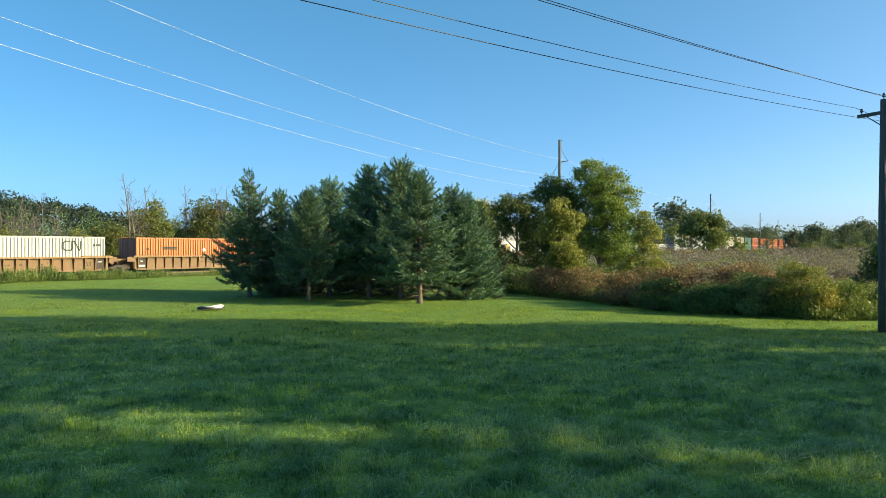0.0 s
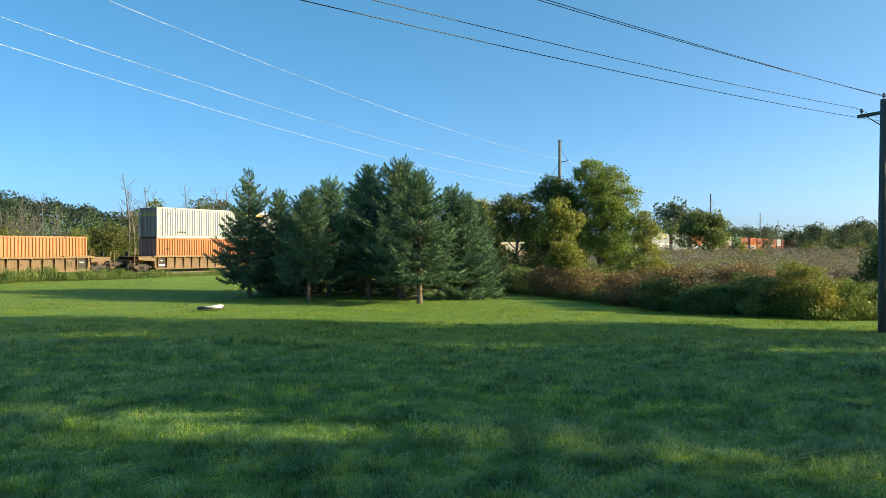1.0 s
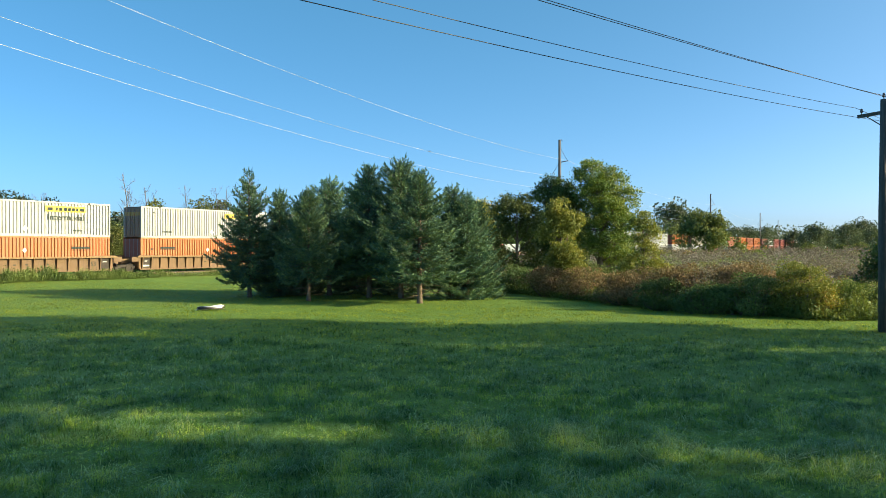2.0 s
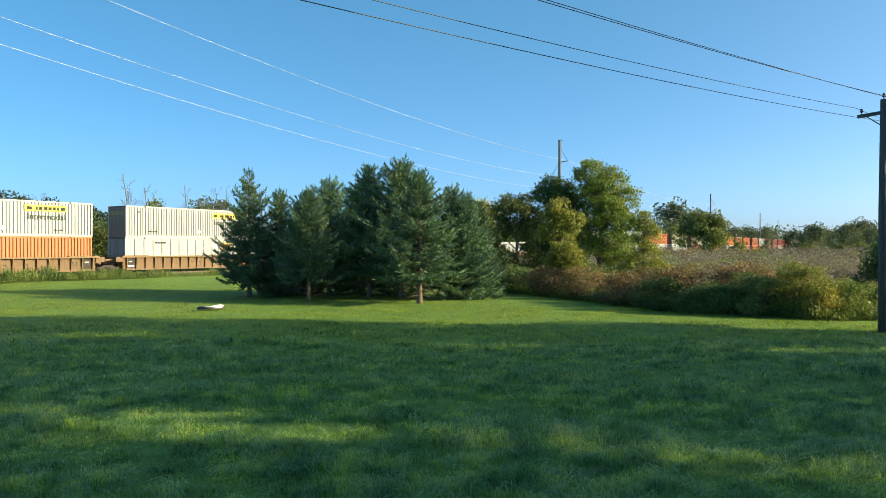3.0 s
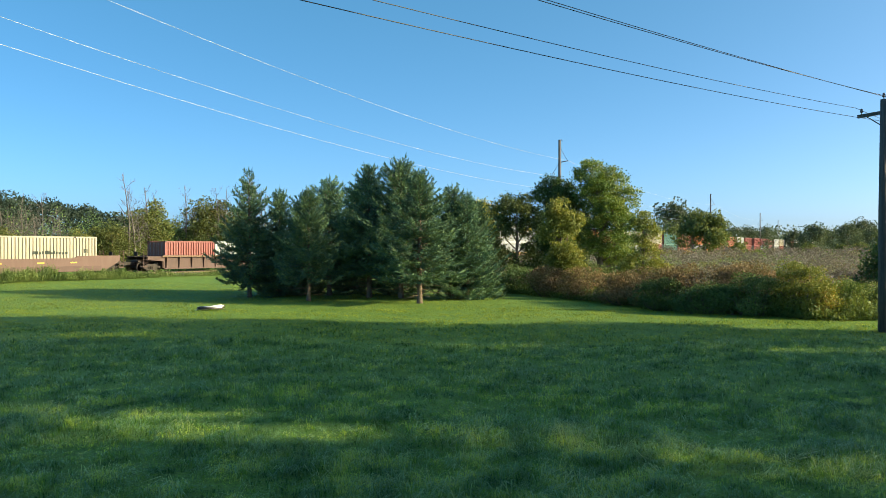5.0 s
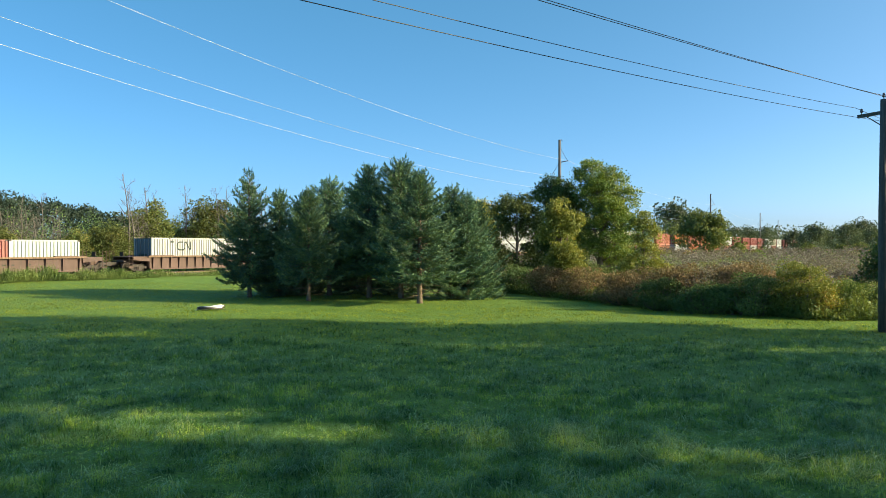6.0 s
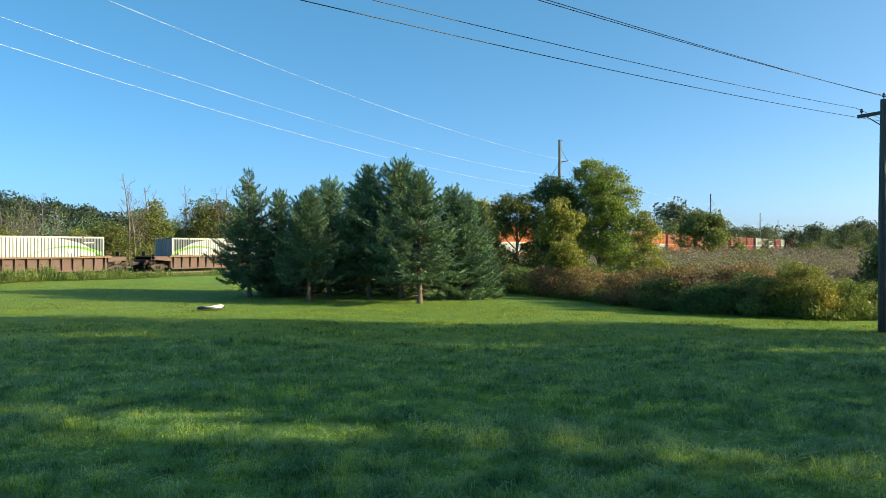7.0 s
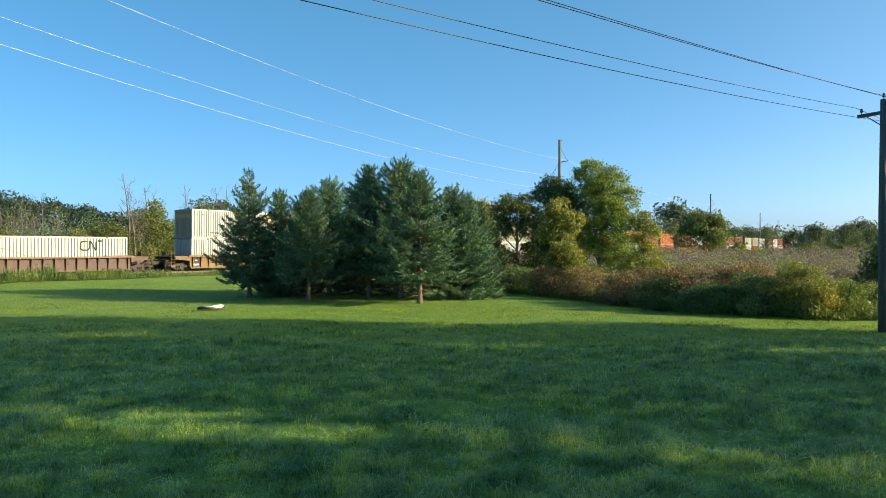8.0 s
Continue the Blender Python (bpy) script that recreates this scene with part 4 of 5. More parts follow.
def brush_field():
    """The overgrown field: low bushes and drifts of grey seedheads, russet and olive nearer the lawn, dull green stalks between."""
    rng = np.random.default_rng(91)
    kinds = {"field_seedheads": [], "field_russet": [], "field_weeds": [], "field_olive": []}

    def inside(x, y, margin):
        return (y > edge_depth(x) + margin) & (-(x * NEAR.x + y * NEAR.y) < TRACK_OFF - 6)
    n = 1500
    y = 33 + 150 * rng.uniform(0, 1, n) ** 1.55
    x = 4 + (y * 0.62 + 2) * rng.uniform(0, 1, n)
    keep = inside(x, y, 1.6)
    for bx, by in zip(x[keep], y[keep]):
        r = (0.8 + 0.0095 * by) * rng.uniform(0.55, 1.45)
        drift = 0.5 + 0.5 * math.sin(bx * 0.31 + by * 0.13) * math.sin(by * 0.17 - bx * 0.11)
        h = (0.75 + 0.55 * drift + 1.5 / (1 + math.exp((105 - by) / 16))) * rng.uniform(0.62, 1.32)
        near = 1 / (1 + math.exp((by - edge_depth(bx) - 10 + 3 * math.sin(bx * 0.4)) / 2.5))
        pick = rng.uniform()
        kind = ("field_russet" if pick < 0.5 else "field_olive") if rng.uniform() < near else ("field_seedheads" if pick < 0.8 else "field_olive" if pick < 0.9 else "field_russet" if pick < 0.96 else "field_weeds")
        m = int(rng.uniform(80, 135) * (2.0 if by < 60 else 0.85))
        u = unit(rng, m)
        u[:, 2] = np.abs(u[:, 2])
        q = rng.uniform(0.72, 1.04, m)[:, None]
        c = np.array([bx, by, h - r * 0.75]) + u * q * np.array([r, r, r * 0.75])
        c[:, 2] += rng.exponential(0.07, m) if kind == "field_seedheads" else 0
        kinds[kind].append(np.column_stack([np.maximum(c[:, 0], 3), c[:, 1], np.maximum(c[:, 2], 0.05), np.full(m, 0.048 + 0.0013 * by)]))
    n = 16000
    y = 33 + 150 * rng.uniform(0, 1, n) ** 1.5
    x = 4 + (y * 0.62 + 2) * rng.uniform(0, 1, n)
    keep = inside(x, y, 0.8)
    x, y = x[keep], y[keep]
    kinds["field_weeds"].append(np.column_stack([x, y, rng.uniform(0.05, 0.7, len(x)), 0.06 + 0.0012 * y]))
    for name, mat, label in (("field_seedheads", SEEDY, "grey-mauve seedheads of dry weeds over the field"), ("field_russet", LEAF_RUSSET, "russet leaves of low field shrubs"),
                             ("field_olive", LEAF_OLIVE, "olive-green leaves of low field shrubs"), ("field_weeds", WEED, "dull green stalks and leaves of tall field weeds")):
        a = np.concatenate(kinds[name])
        v = leaves_at(rng, a[:, :3], a[:, 3])
        tagged(new(name, quick_mesh(name, v, 4, mat)), label, "weeds", kind="stuff")


brush_field()


def shrub(seed, x, y, w, d, h, mat, label, n=8000, leaf=0.072):
    """A dense many-stemmed shrub: stems fanning from the foot, leaves in clumps."""
    rng = np.random.default_rng(seed)
    b, ends = Build(), []
    for i in range(64):
        a, r = rng.uniform(0, 6.28), rng.uniform(0.05, 1) ** 0.5
        low = rng.uniform(0.3, 1.0) if r > 0.7 else rng.uniform(0.8, 1.08)
        tip = Vector((math.cos(a) * r * w, math.sin(a) * r * d, h * (1.0 - 0.4 * r * r) * low))
        foot = Vector((tip.x * 0.35, tip.y * 0.35, -0.05))
        mid = foot.lerp(tip, 0.55) + Vector(rng.normal(size=3)) * 0.1
        b.tube([foot, mid, tip], [0.022, 0.014, 0.004], 4)
        ends += [(tip, 1.0), (foot.lerp(tip, 0.6), 0.45)]
    t = thing("shrub", pose(x, y, 0), label, "shrub", "shrubs at the lawn's edge")
    part("branchwork", b.mesh("branchwork", BARK), t)
    out = []
    for e, share in ends:
        r = rng.uniform(0.22, 0.46)
        per = int(n / 93 * share * (r / 0.34) ** 2)
        out.append(np.array(e) + unit(rng, per) * (r * rng.uniform(0.3, 1, per) ** 0.5)[:, None] * np.array([1.2, 1.1, 0.62]))
    c = np.concatenate(out)
    c[:, 2] = np.abs(c[:, 2])
    part("foliage", quick_mesh("foliage", leaves_at(rng, c, leaf), 4, mat), t)


for i, (x, y, w, d, h, mat, label) in enumerate((
        (15.0, 32.8, 1.05, 1.5, 2.3, LEAF_YELLOW, "dense yellow-green shrub at the lawn's edge"),
        (13.1, 33.4, 1.3, 1.1, 1.65, LEAF_SHADED, "shrub at the lawn's edge, shade painted into its dark green"),
        (11.5, 34.5, 1.4, 1.1, 1.25, LEAF_SHADED, "shrub at the lawn's edge, shade painted into its dark green"),
        (10.1, 36.3, 1.2, 1.0, 1.35, LEAF_SHADED, "shrub at the lawn's edge, shade painted into its dark green"),
        (12.1, 36.0, 1.8, 1.3, 2.15, LEAF_RUSSET, "russet-topped shrub behind darker ones"),
        (13.9, 35.6, 1.7, 1.4, 2.2, LEAF_RUSSET, "russet-topped shrub behind darker ones"),
        (10.6, 38.6, 1.6, 1.4, 1.85, LEAF_RUSSET, "russet shrub with drying leaves"),
        (9.3, 40.6, 1.4, 1.3, 1.5, LEAF_RUSSET, "russet shrub with drying leaves"),
        (8.0, 43.6, 1.4, 1.3, 1.7, LEAF_RUSSET, "russet shrub with drying leaves"),
        (6.3, 46.6, 1.4, 1.2, 1.7, LEAF_RUSSET, "russet shrub with drying leaves"),
        (4.8, 50.5, 1.3, 1.2, 1.6, LEAF_SHADED, "shrub at the lawn's edge, shade painted into its dark green"),
        (15.6, 34.6, 1.5, 1.4, 1.7, LEAF_RUSSET, "russet-topped shrub among weeds"),
        (17.2, 34.0, 1.4, 1.3, 1.3, WEED, "loose yellow-green shrub among weeds"),
        (19.3, 34.2, 1.5, 1.3, 1.2, WEED, "loose yellow-green shrub among weeds"))):
    shrub(100 + i, x, y, w, d, h, mat, label, 11000 if i == 0 else 8000)


def edge_weeds():
    """Upright weeds along the foot of the brush."""
    rng = np.random.default_rng(95)
    n = 11500
    x = rng.uniform(3.5, 26, n)
    y = edge_depth(x) + rng.uniform(-0.3, 2.2, n) ** 1.0
    h = rng.uniform(0.25, 0.95, n) * (0.75 + 0.35 * np.sin(x * 2.1) * np.sin(x * 0.7))
    base = np.column_stack([x, y, np.zeros(n)])
    tip = base + np.column_stack([rng.normal(size=n) * 0.12, rng.normal(size=n) * 0.12, h])
    mid = base + (tip - base) * 0.5
    across = unit(rng, n) * np.array([1, 1, 0.0]) * 0.018
    v = np.concatenate([np.stack([base, mid + across, tip, mid - across], 1).reshape(-1, 3), leaves_at(rng, np.repeat(base, 2, 0) + np.repeat(tip - base, 2, 0) * rng.uniform(0.15, 1, (2 * n, 1)) + rng.normal(size=(2 * n, 3)) * 0.06, 0.12)])
    tagged(new("edge_weeds", quick_mesh("edge_weeds", v, 4, WEED)), "uncut weeds along the foot of the brush", "weeds", kind="stuff")


edge_weeds()


# tall trees beside the viewpoint, which shade the lawn
SHADE = "tall trees that shade the lawn"
def shade_trees():
    """A row of tall trees towards the sun, with narrow gaps of light between their crowns."""
    side = Vector((-SUN_DIR.y, SUN_DIR.x, 0)).normalized()
    to_sun = Vector((SUN_DIR.x, SUN_DIR.y, 0)).normalized()
    # place across and towards the sun, half width, the side that leans, by how much a metre, from what height
    rows = ((27.17, 36, 3.04, 1, 0.11, 19.0), (27.02, 46, 3.04, 1, 0.11, 22.0), (17.48, 38, 5.52, -1, 0.35, 12.5), (17.38, 47, 5.5, -1, 0.35, 16.0), (4.35, 33, 5.9, 1, 0.35, 12.0), (4.15, 43, 5.88, 1, 0.35, 15.0),
            (-5.8, 38, 6.0, 0, 0, 0), (-17.0, 36, 6.0, 0, 0, 0), (-28.0, 38, 6.0, 0, 0, 0))
    for i, (w, dist, wide, leaning, lean, pivot) in enumerate(rows):
        rng = np.random.default_rng(599 + i)
        lobes = []
        for z in (4.5, 8.5, 12.5, 16.5, 20.5, 23.5):
            k = 1.0 if z < 22 else 0.85
            for q in (-1, 1):
                r = wide * 0.56 * k * rng.uniform(0.95, 1.04)
                slant = lean * (z - pivot) if q == leaning else 0.0
                lobes.append((q * (wide * k - r) * rng.uniform(0.93, 1.03) + slant, rng.uniform(-1.5, 1.5), z + rng.uniform(-0.6, 0.6), r))
        p = side * w + to_sun * dist
        lobed_tree("shade_tree", 420 + i, pose(p.x, p.y, 0, 0, 0, math.degrees(math.atan2(side.y, side.x))), lobes, LEAF_GREEN, 0.75, "tall leafy tree beside the lawn that shades it", 0.45, group=SHADE, dense=0.75, clump=0.95)


shade_trees()


# ---- lawn grass ----
def lush_at(x, y):
    """How tall and thick the sward stands: patches a metre or two across, and tufts."""
    wide = np.sin(x * 0.9 + 1.7 * np.sin(y * 0.55)) * np.sin(y * 1.15 + 1.3 * np.sin(x * 0.5 + 1.0))
    small = np.sin(x * 3.7 + 2.0 * np.sin(y * 2.1)) * np.sin(y * 4.3 + 1.6 * np.sin(x * 2.9))
    return 1.0 + 0.40 * wide + 0.42 * small


def grass(name, seed, near, far, tufts_m2, blades, length, width, label, corners=4, mat=None, droop=0.3):
    """Tufts of bent blades, thicker and taller in patches."""
    rng = np.random.default_rng(seed)
    half = math.tan(radians(58.75 / 2)) * 1.04
    n = int(half * (far * far - near * near) * tufts_m2)
    y = np.sqrt(rng.uniform(near * near, far * far, n))
    x = rng.uniform(-1, 1, n) * half * y
    lush = lush_at(x, y)
    keep = ((y < edge_depth(x) + 0.5) | (x < 4)) & (rng.uniform(size=n) < 0.35 + 0.6 * lush)
    x, y, lush = x[keep], y[keep], lush[keep]
    heading = rng.uniform(0, 6.283, len(x))
    size = lush * rng.uniform(0.6, 1.3, len(x))
    x, y, size, heading = (np.repeat(a, blades) for a in (x, y, size, heading))
    n = len(x)
    a = heading + rng.normal(size=n) * 1.1
    spread = 0.35 * length
    x = x + np.cos(a) * spread * rng.uniform(0, 1, n)
    y = y + np.sin(a) * spread * rng.uniform(0, 1, n)
    ln = length * size * rng.uniform(0.55, 1.25, n)
    lean = np.minimum(np.abs(rng.normal(size=n)) * 0.55 + droop, 1.6)
    out = np.column_stack([np.cos(a), np.sin(a), np.zeros(n)])
    across = np.column_stack([-np.sin(a), np.cos(a), np.zeros(n)]) * (width * rng.uniform(0.6, 1.3, n))[:, None]
    base = np.column_stack([x, y, ground_height(x, y) - 0.01])
    up = np.array([0, 0, 1.0])
    mid = base + (out * (lean * 0.3)[:, None] + up * 0.65) * ln[:, None]
    tip = base + (out * (lean * 1.15)[:, None] + up * (1.05 - 0.55 * lean)[:, None]) * ln[:, None]
    v = np.stack([mid - across * 0.5, base, mid + across * 0.5, tip], 1).reshape(-1, 3)
    if corners == 3:
        v = np.stack([base - across * 0.5, base + across * 0.5, tip], 1).reshape(-1, 3)
    tagged(new(name, quick_mesh(name, v, corners, mat or BLADE)), label, "grass", kind="stuff")


grass("dewy_grass", 211, 7.6, 13.0, 30, 8, 0.22, 0.008, "pale dew-wet blades standing out of the lawn", mat=BLADE_DEW, droop=0.75)
grass("dewy_grass", 212, 13.0, 24.0, 12, 7, 0.2, 0.011, "pale dew-wet blades standing out of the lawn", mat=BLADE_DEW, droop=0.75)
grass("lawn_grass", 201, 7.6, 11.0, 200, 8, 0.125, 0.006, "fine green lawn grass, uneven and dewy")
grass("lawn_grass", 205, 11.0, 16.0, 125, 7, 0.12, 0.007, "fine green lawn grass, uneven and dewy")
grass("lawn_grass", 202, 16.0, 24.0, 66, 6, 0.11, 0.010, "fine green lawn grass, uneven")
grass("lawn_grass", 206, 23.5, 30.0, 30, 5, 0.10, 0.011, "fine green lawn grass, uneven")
# the sunlit part of the lawn, drawn in the brighter blade colours
grass("lawn_grass", 203, 24.0, 38.0, 44, 5, 0.09, 0.0135, "short lawn grass, sunlight put into its bright green", 3, BLADE_SUNLIT)
grass("lawn_grass", 204, 38.0, 62.0, 24, 4, 0.085, 0.022, "short lawn grass, some sunlit yellow put into its green", 3, BLADE_SUN_TINT)


# ---- the train ----
BOX_L, BOX_W, BOX_H = 16.15, 2.59, 2.9
WELL_FLOOR = 0.36
MESHES = {}


def shared(key, make):
    if key not in MESHES:
        MESHES[key] = make()
    return MESHES[key]


def corrugated(length, height, mat, pitch, depth, flat_share=0.5):
    """Both long walls of a container, pressed into upright ribs, with its roof and floor."""
    b = Build()
    x0, x1 = 0.12, length - 0.12
    n = int((x1 - x0) / pitch)
    prof = []
    for k in range(n):
        a = x0 + (x1 - x0) * k / n
        p = (x1 - x0) / n
        prof += [(a, 0.0), (a + p * flat_share, 0.0), (a + p * (flat_share + 0.12), depth), (a + p * 0.88, depth)]
    prof.append((x1, 0.0))
    for s in (-1, 1):
        i = len(b.v)
        y = s * (BOX_W / 2 - 0.02)
        for a, d in prof:
            b.v += [(a, y - s * d, 0.14), (a, y - s * d, height - 0.09)]
        for k in range(len(prof) - 1):
            q = i + 2 * k
            b.f.append((q, q + 2, q + 3, q + 1) if s < 0 else (q + 1, q + 3, q + 2, q))
    b.box((0.05, -BOX_W / 2 + 0.04, height - 0.05), (length - 0.05, BOX_W / 2 - 0.04, height - 0.015))
    b.box((0.05, -BOX_W / 2 + 0.05, 0.05), (length - 0.05, BOX_W / 2 - 0.05, 0.15))
    return b.mesh("body", mat)


def end_wall(mat, height, doors):
    b = Build()
    h, w = height, BOX_W / 2
    b.box((0.03, -w + 0.1, 0.1), (0.07, w - 0.1, h - 0.1))
    if not doors:
        for k in range(9):
            y = -w + 0.2 + k * 0.25
            b.box((0.015, y, 0.16), (0.04, y + 0.12, h - 0.16))
    return b.mesh("end_wall", mat)


def container(u, z, mat, end_mat, label, length=BOX_L, height=BOX_H, pitch=0.29, style="", flip=False):
    t = thing("container", pose(0, 0, 0), label, "shipping container", "containers on the train")
    key = (mat.name, length, height, pitch)
    depth = 0.075 if pitch < 0.5 else 0.02
    part("body", shared(("body",) + key, lambda: corrugated(length, height, mat, pitch, depth, 0.46 if pitch < 0.5 else 0.6)), t)
    w = BOX_W / 2
    frame_mat = BOX_WHITE if mat in (SWOOSH, SWOOSH_TURNED) else mat
    rail = shared(("rail", frame_mat.name, length), lambda: Build().box((0.0, -0.05, 0), (length, 0.05, 0.14)).mesh("side_rail", frame_mat))
    for s in (-1, 1):
        part("bottom_rail", rail, t, "", pose(0, s * (w - 0.05), 0))
        part("top_rail", rail, t, "", pose(0, s * (w - 0.05), height - 0.13))
    post = shared(("post", frame_mat.name, height), lambda: Build().box((0, -0.07, 0.1), (0.14, 0.07, height - 0.1)).mesh("corner_post", frame_mat))
    cast = shared(("cast",), lambda: Build().box((0, -0.083, 0), (0.18, 0.083, 0.12)).mesh("corner_casting", DARK_STEEL))
    for x in (0.0, length - 0.14):
        for s in (-1, 1):
            part("corner_post", post, t, "", pose(x, s * (w - 0.068), 0))
    stations = (0, length - 0.18) if length < 13 else (1.98, length - 2.16)
    for x in stations:
        for s in (-1, 1):
            part("corner_casting", cast, t, "", pose(x, s * (w - 0.078), height - 0.118))
            part("corner_casting", cast, t, "", pose(x, s * (w - 0.078), -0.002))
    doors = style != "plain_end"
    part("end_wall", shared(("end", end_mat.name, height, doors), lambda: end_wall(end_mat, height, doors)), t, "shaded end wall")
    part("end_wall", shared(("end", end_mat.name, height, False), lambda: end_wall(end_mat, height, False)), t, "", pose(length, 0, 0, 0, 0, 180))
    if doors:
        bar = shared(("bar", height), lambda: Build().tube([(0, 0, 0.1), (0, 0, height - 0.1)], [0.025, 0.025], 6).mesh("locking_bar", DOOR_GREY))
        leaf = shared(("door", end_mat.name, height), lambda: Build().box((0, -0.57, 0.12), (0.03, 0.57, height - 0.12)).mesh("door", end_mat))
        for s in (-1, 1):
            d = part("door", leaf, t, "", pose(0, s * 0.59, 0))
            for q in (-0.28, 0.28):
                part("locking_bar", bar, d, "", pose(-0.02, q, 0))
    t["at"] = u
    return t, z


def plate(t, name, x0, x1, z0, z1, mat, label="", proud=0.012):
    """A flat marking on the lawn-side wall."""
    y = -BOX_W / 2 + 0.018
    return part(name, Build().box((x0, y - proud - 0.006, z0), (x1, y - proud, z1)).mesh(name, mat), t, label)


def lettering(t, text, x, z, size, mat, label, y=-BOX_W / 2 - 0.002, squeeze=1.0):
    c = bpy.data.curves.new("lettering", "FONT")
    c.body, c.size, c.extrude, c.offset = text, size, 0.004, size * 0.007
    tmp = new("lettering", c)
    bpy.context.view_layer.update()
    me = bpy.data.meshes.new_from_object(tmp.evaluated_get(bpy.context.evaluated_depsgraph_get()))
    bpy.data.objects.remove(tmp)
    me.materials.append(mat)
    return part("lettering", me, t, label, pose(x, y, z, 90) @ Matrix.Diagonal((squeeze, 1, 1, 1)))


def stroke(t, name, pts, width, mat, label="", y=-BOX_W / 2 + 0.003):
    """A painted line of even width through (x, z) places."""
    b = Build()
    for (xa, za), (xb, zb) in zip(pts[:-1], pts[1:]):
        d = Vector((xb - xa, zb - za)).normalized()
        e, nx, nz = width / 2, -d.y * width / 2, d.x * width / 2
        xa, za, xb, zb = xa - d.x * e * 0.9, za - d.y * e * 0.9, xb + d.x * e * 0.9, zb + d.y * e * 0.9
        b.prism([(xa + nx, za + nz), (xb + nx, zb + nz), (xb - nx, zb - nz), (xa - nx, za - nz)], y - 0.008, y)
    return part(name, b.mesh(name, mat), t, label)


def diamond(t, x, z, r=0.3, mat=None):
    y = -BOX_W / 2 + 0.004
    part("placard", Build().prism([(x - r, z), (x, z - r), (x + r, z), (x, z + r)], y - 0.01, y).mesh("placard", mat or WHITE_INK), t)


def bars(t, x, z, widths, h, mat, gap=0.06, name="marking"):
    for wd in widths:
        plate(t, name, x, x + wd, z, z + h, mat)
        x += wd + gap


def loop_logo(t, x, z, s=1.0):
    """A railway's black ribbon mark: a continuous bent line."""
    k = 0.95 * s
    pts = [(x + 0.8 * k, z + 1.0 * k), (x + 0.25 * k, z + 1.0 * k), (x, z + 0.8 * k), (x, z + 0.2 * k), (x + 0.25 * k, z), (x + 0.95 * k, z), (x + 1.15 * k, z + 0.25 * k),
           (x + 1.15 * k, z + 1.0 * k), (x + 1.35 * k, z + 1.0 * k), (x + 1.95 * k, z), (x + 2.1 * k, z + 0.15 * k), (x + 2.1 * k, z + 1.0 * k)]
    stroke(t, "logo", pts, 0.13 * s, INK, "black ribbon-line mark")


def orange_box(u, z=WELL_FLOOR, logo_at=2.6):
    t, z = container(u, z, BOX_ORANGE, DOOR_RED, "bright orange corrugated shipping container with dark markings")
    plate(t, "logo", logo_at, logo_at + 1.7, 1.86, 2.06, INK, "dark unreadable word mark")
    plate(t, "logo", logo_at, logo_at + 1.7, 1.74, 1.79, INK)
    diamond(t, 7.9 if logo_at < 8 else 8.4, 1.75, 0.2)
    bars(t, 1.1, 1.75, (0.12, 0.12), 0.16, INK)
    return t, z


def white_hi_box(u, z):
    t, z = container(u, z, BOX_WHITE, DOOR_RUST, "white corrugated container with a yellow logo panel, stacked on top")
    plate(t, "logo_panel", 10.1, 13.75, 2.06, 2.56, YELLOW, "yellow logo panel")
    for a, wd in ((10.3, 0.45), (11.05, 0.16), (11.3, 0.3), (11.75, 0.3), (12.12, 0.28), (12.48, 0.28), (12.85, 0.2), (13.2, 0.4)):
        plate(t, "logo_mark", a, a + wd, 2.16, 2.42, INK, "", 0.02)
    lettering(t, "Intermodal", 10.3, 1.38, 0.72, INK, "bold black word on the wall", squeeze=1.05)
    diamond(t, 8.4, 0.62, 0.25)
    bars(t, 2.35, 0.5, (0.1, 0.2, 0.1, 0.14, 0.3), 0.12, INK)
    bars(t, 12.6, 0.45, (0.1, 0.12, 0.1, 0.14, 0.12), 0.12, INK)
    bars(t, 1.3, 2.3, (0.1, 0.1), 0.12, INK)
    plate(t, "end_band", 0.0, 0.01, 2.0, 2.1, YELLOW)
    part("end_band", Build().box((-0.012, -1.1, 2.05), (-0.004, 1.1, 2.4)).mesh("end_band", GOLD), t, "yellow band across the end doors")
    lower = shared(("skirt",), lambda: Build().box((1.9, -0.014, 0.0), (14.25, 0.0, 0.2)).mesh("skirt", BOX_WHITE))
    part("skirt", lower, t, "", pose(0, -BOX_W / 2, 0))
    return t, z


def panel_box(u, z):
    t, z = container(u, z, BOX_WHITE, DOOR_GREY, "white smooth-panelled container with a gold logo square", pitch=0.98)
    for k in range(15):
        x = 0.98 + k * 1.0
        plate(t, "panel_seam", x, x + 0.055, 0.15, 2.8, INK, "", 0.0)
    plate(t, "logo_panel", 11.35, 12.75, 1.6, 2.55, GOLD, "gold logo square")
    for a in (11.5, 11.9, 12.35):
        plate(t, "logo_mark", a, a + 0.22, 1.8, 2.3, INK, "", 0.02)
    for x in (8.3, 9.0):
        diamond(t, x, 1.95, 0.16, DOOR_GREY)
    bars(t, 3.2, 2.35, (0.3, 0.2, 0.25, 0.3), 0.16, INK)
    return t, z


